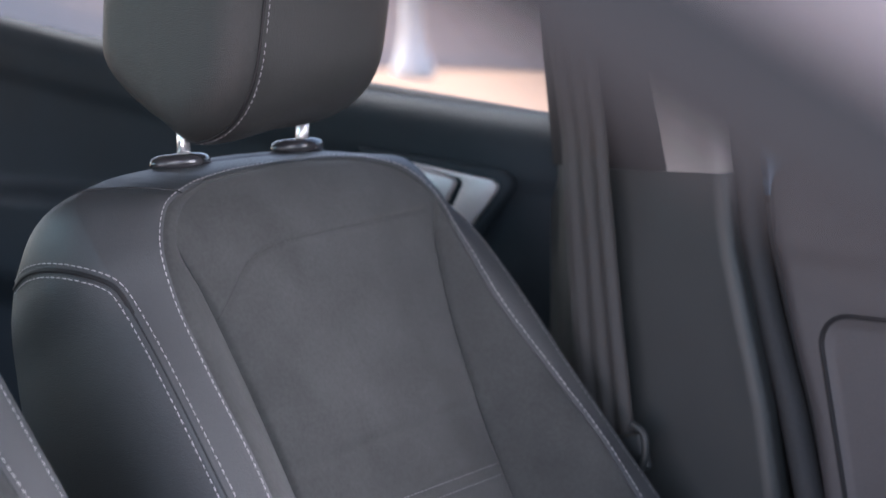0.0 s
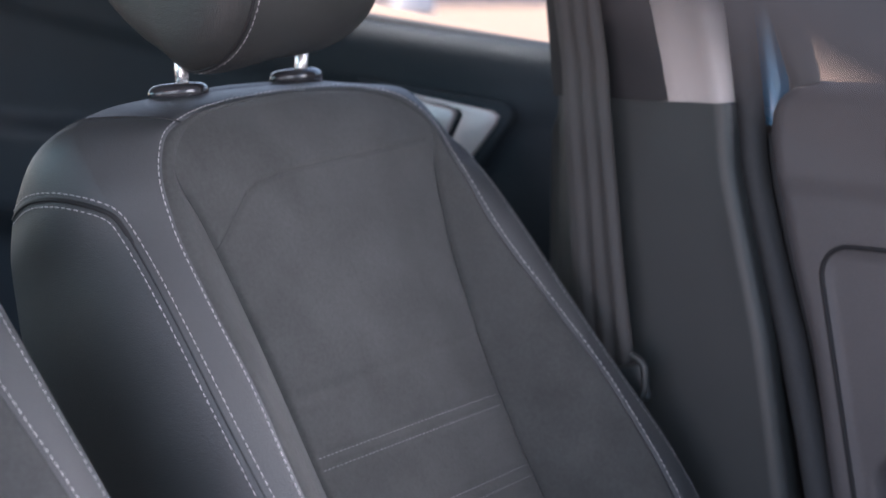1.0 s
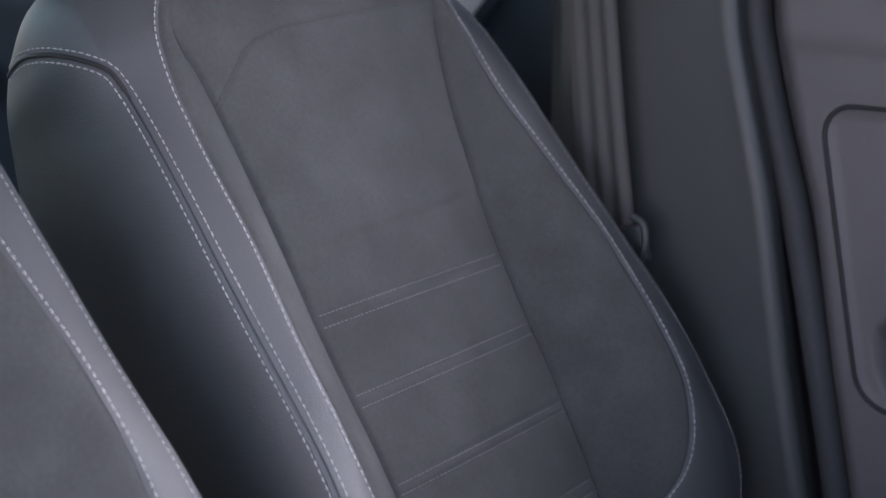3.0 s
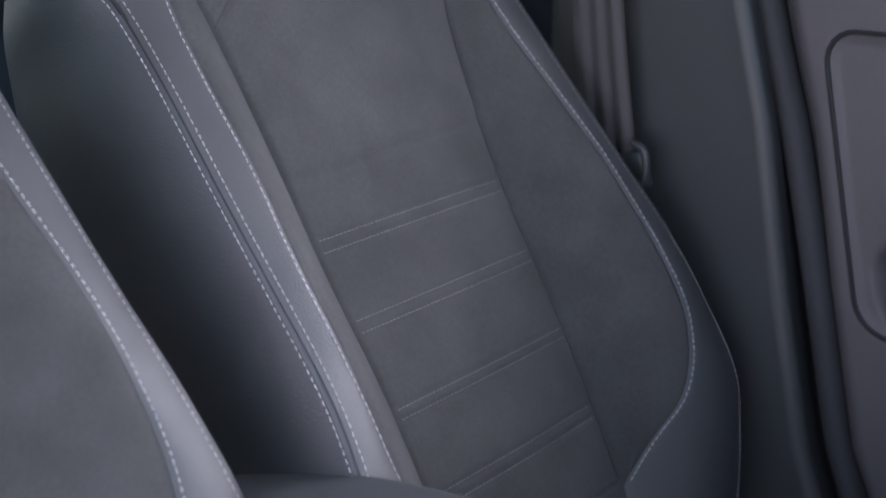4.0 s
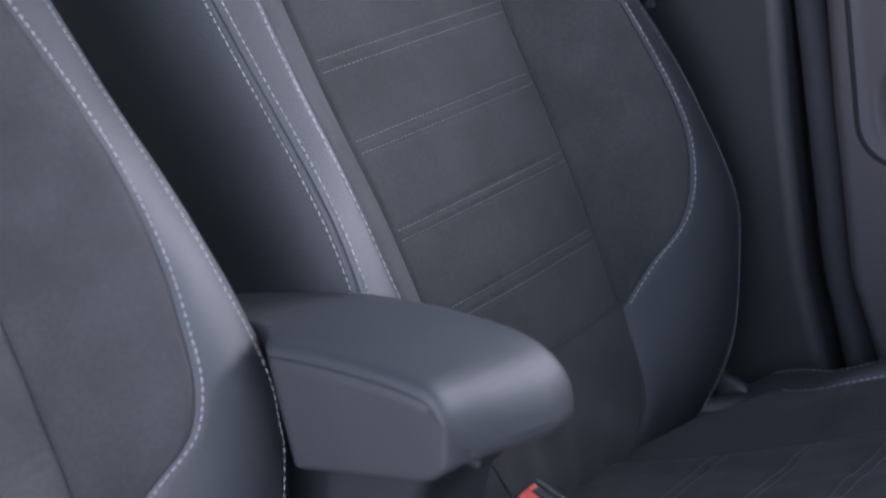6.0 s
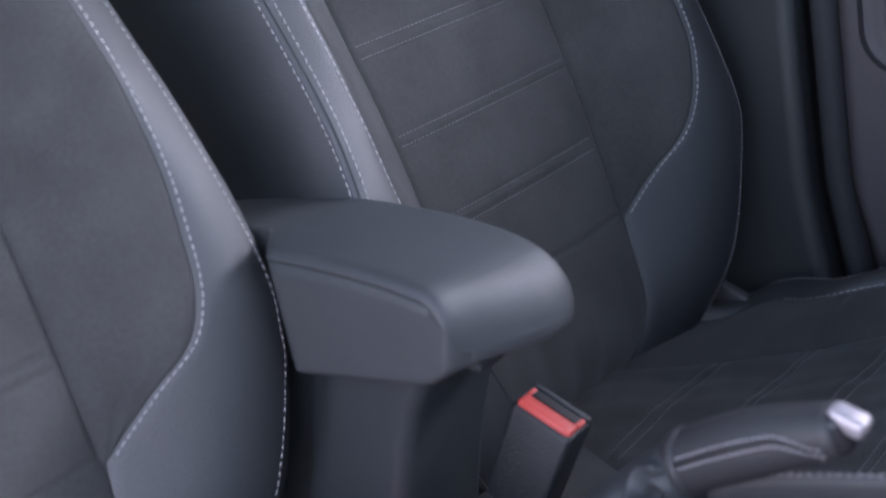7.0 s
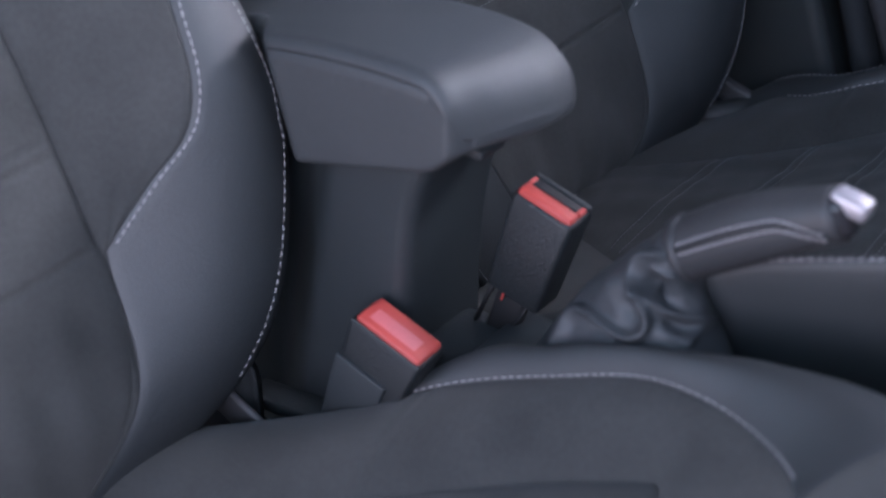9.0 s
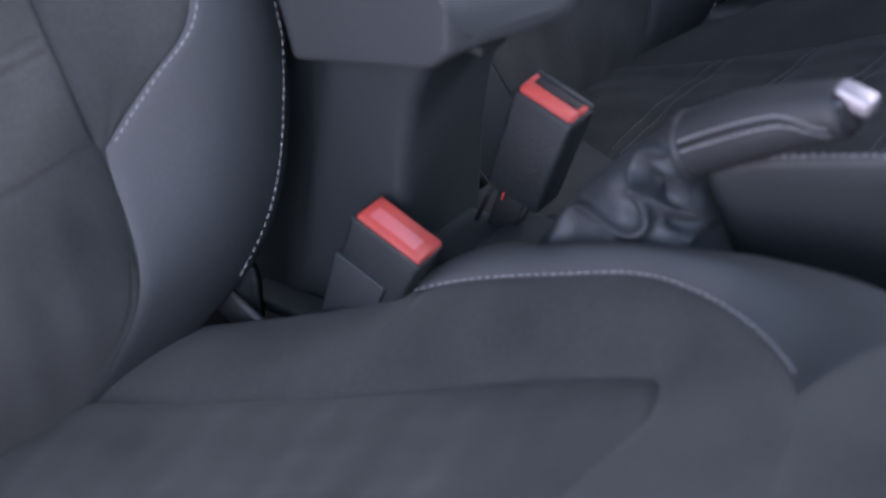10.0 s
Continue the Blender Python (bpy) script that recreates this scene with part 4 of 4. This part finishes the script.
def build_pillar():
    zs = np.linspace(.33, 1.362, 50)
    rows = []
    for z in zs:
        xf = curve_x(z, PILLAR_FRONT)
        y0 = .662
        prof = [(-.30, .74), (-.245, .70), (-.225, .676), (-.20, y0 + .006)]
        prof += [(x, y0 + .004 * math.sin((x + .2) * 9)) for x in np.linspace(-.17, xf - .02, 10)]
        prof += [(xf - .010, y0 + .003), (xf - .003, y0 + .009), (xf - .002, y0 + .014), (xf - .006, y0 + .026), (xf - .014, y0 + .07)]
        rows.append([(x, y, z) for x, y in prof])
    n = len(rows[0])
    p = thing("pillar_trim", "dark grey plastic lower trim of the far door pillar", "pillar trim")
    link("lower_cover", [q for r in rows for q in r], grid_faces(len(rows), n, 0, True), TRIM, p, "dark grey grained pillar cover")
    top = rows[-1]
    link("cover_lip", [*top, *[(x, y + .02, z) for x, y, z in top]], grid_faces(2, n, 0, True), PLASTIC, p)
    # paler upper cover, leaning inwards to the roof
    up = []
    for z in np.linspace(1.362, 1.86, 20):
        k = z - 1.362
        xf = curve_x(z, PILLAR_FRONT)
        y0 = .668 - .17 * k
        prof = [(-.150, y0 + .02), (-.145, y0 + .006)] + [(x, y0 + .0030 * math.sin(x * 95)) for x in np.linspace(-.135, xf - .026, 10)]
        prof += [(xf - .016, y0 + .003), (xf - .011, y0 + .010), (xf - .010, y0 + .05)]
        up.append([(x, y, z) for x, y in prof])
    link("upper_cover", [q for r in up for q in r], grid_faces(len(up), len(up[0]), 0, True), PALE, p, "pale grey upper pillar cover")
    # belt height adjuster slot cover, dark
    slot = []
    for z in np.linspace(1.3625, 1.80, 14):
        k = z - 1.362
        y0 = .660 - .17 * k
        xr = -.083 - .16 * k
        slot.append([(-.26, y0 + .06, z), (-.235, y0 + .014, z), (-.20, y0, z), (xr - .01, y0 - .001, z), (xr, y0 + .006, z)])
    link("adjuster_rail", [q for r in slot for q in r], grid_faces(len(slot), 5, 0, True), RUBBER, p, "dark belt adjuster rail")
    # rubber seals and painted frame ahead of the pillar
    strip = []
    for z in np.linspace(.34, 1.84, 40):
        xf = curve_x(z, PILLAR_FRONT)
        xf -= .016 * float(smoothstep(.9, 1.25, z))
        strip.append([(xf - .004, .726, z), (xf + .001, .708, z), (xf + .005, .703, z), (xf + .014, .7015, z), (xf + .021, .703, z), (xf + .025, .711, z), (xf + .026, .73, z)])
    link("door_seal", [q for r in strip for q in r], grid_faces(len(strip), 7, 0, True), SEAL, p, "grey rubber door seal")
    v_, f_ = tube([(curve_x(z, PILLAR_FRONT) + .040 - .016 * float(smoothstep(.9, 1.25, z)), .731, z) for z in np.linspace(.34, 1.33, 36)], .0115, 10)
    link("door_seal", v_, f_, SEAL, p, "grey rubber inner door seal")
    fl = []
    lowf = []
    for z in np.linspace(1.335, 1.86, 14):
        xf = curve_x(z, PILLAR_FRONT) - .016
        fl.append([(xf - .03, .748, z), (xf + .026, .750, z), (xf + .038, .756, z), (xf + .046, .768, z)])
    # the same frame lower down, made black for the shade in the door gap
    for z in np.linspace(.33, 1.335, 24):
        xf = curve_x(z, PILLAR_FRONT) - .016 * float(smoothstep(.9, 1.25, z))
        lowf.append([(xf - .03, .748, z), (xf + .026, .750, z), (xf + .038, .756, z), (xf + .046, .768, z)])
    link("door_frame", [q for r in fl for q in r], grid_faces(len(fl), 4, 0, True), BLUE, p, "bright blue painted door frame")
    link("door_frame_seal", [q for r in lowf for q in r], grid_faces(len(lowf), 4, 0, True), RUBBER, p, "lower door frame, coloured black for the shaded door gap")


build_pillar()


def build_belt():
    belt = thing("seat_belt", "grey-brown seat belt webbing hanging down the pillar", "seat belt")
    rows = []
    for z in np.linspace(.90, 1.84, 60):
        l = float(np.interp(z, [.9, 1.08, 1.174, 1.361, 1.544, 1.84], [-.163, -.170, -.180, -.196, -.209, -.228]))
        r = float(np.interp(z, [.9, 1.08, 1.182, 1.364, 1.543, 1.84], [-.092, -.098, -.113, -.134, -.148, -.166]))
        y0 = .628 - .17 * max(z - 1.4, 0) * .9
        rows.append([(l + (r - l) * q, y0 + .0022 * math.cos(q * math.pi * 6.4 + .5 * math.sin(z * 5)) * (.55 + .45 * q) + .004 * (1 - q), z)
                     for q in np.linspace(0, 1, 41)])
    link("webbing", [q for r_ in rows for q in r_], grid_faces(len(rows), 41, 0, True), BELT, belt, "woven grey-brown belt webbing")
    # latch tongue hanging on the belt
    bm = box_bm((.060, .012, .042), (0, 0, 0), .005, 3)
    bmesh.ops.transform(bm, matrix=Matrix.Translation((-.105, .618, 1.058)) @ Matrix.Rotation(radians(-18), 4, "Y"), verts=bm.verts)
    part("tongue", bm, PLASTIC, belt, "black plastic belt tongue", True)
    v_, f_ = tube(resample(spline([(-.092, .61, 1.095), (-.078, .61, 1.088), (-.074, .61, 1.07), (-.082, .61, 1.045), (-.10, .61, 1.036)], 6), .003), .0042, 8)
    link("tongue_loop", v_, f_, TRIM, belt, "worn dark loop of the tongue")
    adopt(belt, "tongue", "tongue_loop")


build_belt()


def rounded(x, z, cx, cz, hx, hz, r):
    """Signed distance to a rounded rectangle."""
    qx, qz = np.abs(x - cx) - hx + r, np.abs(z - cz) - hz + r
    return np.hypot(np.maximum(qx, 0), np.maximum(qz, 0)) + np.minimum(np.maximum(qx, qz), 0) - r


def build_front_door():
    d = thing("front_door", "grey far front door standing slightly ajar", "car door")
    zs = np.linspace(.32, 1.386, 150)
    cols = 130
    g = np.zeros((len(zs), cols, 3))
    for i, z in enumerate(zs):
        x0 = curve_x(z, DOOR_REAR)
        g[i, :, 0] = x0 + (np.linspace(0, 1, cols) ** 1.35) * (1.05 - x0)
        g[i, :, 2] = z
    x, z = g[..., 0], g[..., 2]
    rx = np.array([curve_x(q, DOOR_REAR) for q in zs])[:, None]
    y = .705 + .0 * x
    e = np.clip((x - rx) / .022, 0, 1)
    y = y + .030 * (1 - np.sqrt(1 - (1 - e) ** 2))
    top = np.clip((1.386 - z) / .030, 0, 1)
    y = y + .035 * (1 - np.sqrt(1 - (1 - top) ** 2))
    y = y + .006 * smoothstep(1.290, 1.262, z + .02 * (x - .1))
    sd = rounded(x - .20 * (1.06 - z), z, .357, 1.058, .255, .158, .035)
    y = y + .006 * smoothstep(.002, -.008, sd)
    cav = rounded(x - .20 * (1.0 - z), z, .40, .955, .262, .042, .03)
    y = y + .050 * smoothstep(.003, -.010, cav)
    grip_ = rounded(x, z, .36, 1.09, .19, .055, .05)
    y = y + .030 * smoothstep(.004, -.016, grip_)
    g[..., 1] = y
    link("inner_panel", g.reshape(-1, 3), grid_faces(len(zs), cols, 0, True), DOOR, d, "grey grained door panel with a moulded pocket")
    loop = []
    for cx, cz, a0 in ((.357 + .255 - .035, 1.058 + .158 - .035, 0), (.357 - .255 + .035, 1.058 + .158 - .035, 90), (.357 - .255 + .035, 1.058 - .158 + .035, 180), (.357 + .255 - .035, 1.058 - .158 + .035, 270)):
        for q in range(9):
            t = radians(a0 + 11.25 * q)
            px, pz = cx + .037 * math.cos(t), cz + .037 * math.sin(t)
            loop.append((px + .20 * (1.06 - pz), .7125, pz))
    loop = resample(loop + loop[:1], .01)
    v_, f_ = tube(loop, .0030, 8, False)
    link("pocket_trim", v_, f_, RUBBER, d, "dark rubber line round the pocket")
    # door edge, outer skin
    ed = [[(curve_x(q, DOOR_REAR) + .012, .79, q), (curve_x(q, DOOR_REAR) + .014, .81, q), (curve_x(q, DOOR_REAR) + .02, .83, q), (1.05, .84, q)] for q in zs[::6]]
    link("outer_skin", [q for r in ed for q in r], grid_faces(len(ed), 4, 0, False), BLUE, d, "bright blue painted outer skin")
    link("door_edge", [q for z_ in zs[::6] for q in ((curve_x(z_, DOOR_REAR) + .003, .730, z_), (curve_x(z_, DOOR_REAR) + .006, .79, z_))], grid_faces(len(zs[::6]), 2, 0, False), RUBBER, d)
    part("window_ledge", box_bm((1.0, .03, .02), (.555, .755, 1.374), .006, 2), RUBBER, d, "", True)
    # window frame: upright at the rear and rail above
    v_, f_ = tube([(.036, .750, 1.36), (.033, .745, 1.392), (.022, .740, 1.43), (.002, .729, 1.50), (-.05, .68, 1.80)], .017, 10)
    link("window_frame", v_, f_, TRIM, d, "dark window frame")
    v_, f_ = tube([(-.05, .68, 1.80), (.5, .68, 1.76), (1.0, .72, 1.50)], .022, 10)
    link("window_frame", v_, f_, TRIM, d)
    gl = link("window_pane", [(.04, .765, 1.37), (1.02, .765, 1.37), (1.0, .72, 1.52), (.5, .70, 1.76), (.02, .70, 1.79)], [(0, 1, 2, 3, 4)], GLASS, d, "clear side window", False)
    gl.visible_shadow = False
    adopt(d, "inner_panel", "pocket_trim")
    adopt(d, "window_pane", "window_frame", "window_ledge")


build_front_door()


def sill_z(x):
    d = -.2845 - x
    return 1.4145 + .088 * d + .04 * d * d


def build_rear_door():
    d = thing("rear_door", "dark far rear door with a silver inner handle, closed", "car door")
    xs = np.linspace(-2.05, -.205, 190)
    rows = 96
    g = np.zeros((rows, len(xs), 3))
    for j, x in enumerate(xs):
        g[:, j, 0] = x
        g[:, j, 2] = .33 + (sill_z(x) - .33) * (1 - (1 - np.linspace(0, 1, rows)) ** 1.6)
    x, z = g[..., 0], g[..., 2]
    top = np.array([sill_z(q) for q in xs])[None]
    k = np.clip((top - z) / .050, 0, 1)
    y = .700 + .045 * (1 - np.sqrt(1 - (1 - k) ** 2))
    y = y + .012 * smoothstep(.065, .10, top - z)
    # armrest ledge further back
    y = y - .055 * smoothstep(-.72, -.80, x) * smoothstep(1.295, 1.265, z) * smoothstep(1.08, 1.16, z)
    g[..., 1] = y
    link("inner_panel", g.reshape(-1, 3), grid_faces(rows, len(xs), 0, True), REARDOOR, d, "dark blue-grey door panel")
    part("window_ledge", box_bm((1.9, .04, .016), (0, 0, 0), .005, 2, Matrix.Translation((-1.13, .765, sill_z(-1.13) - .012)) @ Matrix.Rotation(radians(6.7), 4, "Y")), RUBBER, d, "", True)

    def plate(name, pts, y0, y1, mat, lab, bev=.003):
        bm = bmesh.new()
        vs = [bm.verts.new((px, y1, pz)) for px, pz in pts]
        f = bm.faces.new(vs)
        ex = bmesh.ops.extrude_face_region(bm, geom=[f])
        for v in ex["geom"]:
            if isinstance(v, bmesh.types.BMVert):
                v.co.y = y0
        bmesh.ops.recalc_face_normals(bm, faces=bm.faces)
        bmesh.ops.bevel(bm, geom=list(bm.edges), offset=bev, segments=2, profile=.5, affect="EDGES")
        return part(name, bm, mat, d, lab, True)

    plate("handle_bezel", [(-.545, 1.372), (-.391, 1.358), (-.317, 1.351), (-.304, 1.341), (-.308, 1.328), (-.361, 1.262), (-.409, 1.268), (-.50, 1.315)], .692, .730, REARDOOR, "dark triangular handle surround", .005)
    plate("handle_lever", [(-.500, 1.357), (-.461, 1.352), (-.388, 1.340), (-.381, 1.334), (-.396, 1.309), (-.44, 1.306)], .682, .694, SILVER, "satin silver pull lever")
    plate("handle_trim", [(-.500, 1.360), (-.403, 1.3485), (-.330, 1.339), (-.321, 1.333), (-.325, 1.324), (-.364, 1.278), (-.389, 1.298), (-.371, 1.332), (-.374, 1.3385), (-.395, 1.3435), (-.500, 1.3565)], .685, .694, SILVER, "satin silver surround piece", .0012)
    gl = link("window_pane", [(-2.0, .76, sill_z(-2.0)), (-.215, .76, sill_z(-.215)), (-.25, .69, 1.83), (-1.9, .69, 1.83)], [(0, 1, 2, 3)], GLASS, d, "clear rear side window", False)
    gl.visible_shadow = False
    # printed marking low on the pane, unreadable
    for i, w in enumerate((.030, .022, .034, .028, .034, .020)):
        zz = 1.478 - i * .0085
        part("marking", box_bm((w, .0006, .0035), (-.258, .7545 - (zz - 1.42) * .17, zz), 0), YELLOW if i < 3 else CONCRETE, d)
    adopt(d, "handle_bezel", "handle_lever", "handle_trim")
    adopt(d, "window_pane", "marking", "window_ledge")


build_rear_door()


# ---------------- near the camera: sun visor ----------------
def build_visor():
    v = thing("sun_visor", "pale grey padded sun visor folded down near the windscreen", "sun visor")
    m = Matrix.Translation((.6245, -.6125, 1.4645)) @ Matrix.Rotation(radians(37), 4, "Z") @ Matrix.Rotation(radians(31.5), 4, "Y")
    bm = box_bm((.25, .014, .11), (0, 0, 0), .006, 4)
    bmesh.ops.transform(bm, matrix=m @ Matrix.Translation((.0, 0, .070)), verts=bm.verts)
    part("pad", bm, VISOR, v, "pale grey padded visor", True)
    bm = box_bm((.255, .015, .018), (0, 0, 0), .0035, 4)
    bmesh.ops.transform(bm, matrix=m @ Matrix.Translation((.0, 0, .009)), verts=bm.verts)
    part("edge_trim", bm, RUBBER, v, "dark edge of the visor", True)


build_visor()


# ---------------- outside ----------------
ground = slab("ground", (900, 900, .2), (0, 0, -.1), GROUND, 0)
far_wall = thing("building", "pale grey distant building", "building", (0, 0, 0))
part("wall", box_bm((900, 6, 60), (-150, 400, 30), .5, 1), CONCRETE, far_wall)
post = thing("column", "white flared column standing on distant sandy ground", "column", (-90.8, 119.7, 0))
v_, f_ = tube([(0, 0, 0), (0, 0, .8), (0, 0, 1.6), (0, 0, 2.8), (0, 0, 5), (0, 0, 9), (0, 0, 14)], [2.1, 2.1, 1.9, 1.5, 1.15, 1.0, 1.0], 24)
link("shaft", v_, f_, WHITE, post)
sign = thing("road_sign", "yellow sign board on a post far off", "sign", (-94.2, 117.4, 0))
part("board", box_bm((1.9, .3, 2.8), (0, 0, 4.6), .1, 2), YELLOW, sign)
part("post", box_bm((.25, .25, 3.3), (0, .1, 1.65), .03, 1), CONCRETE, sign)
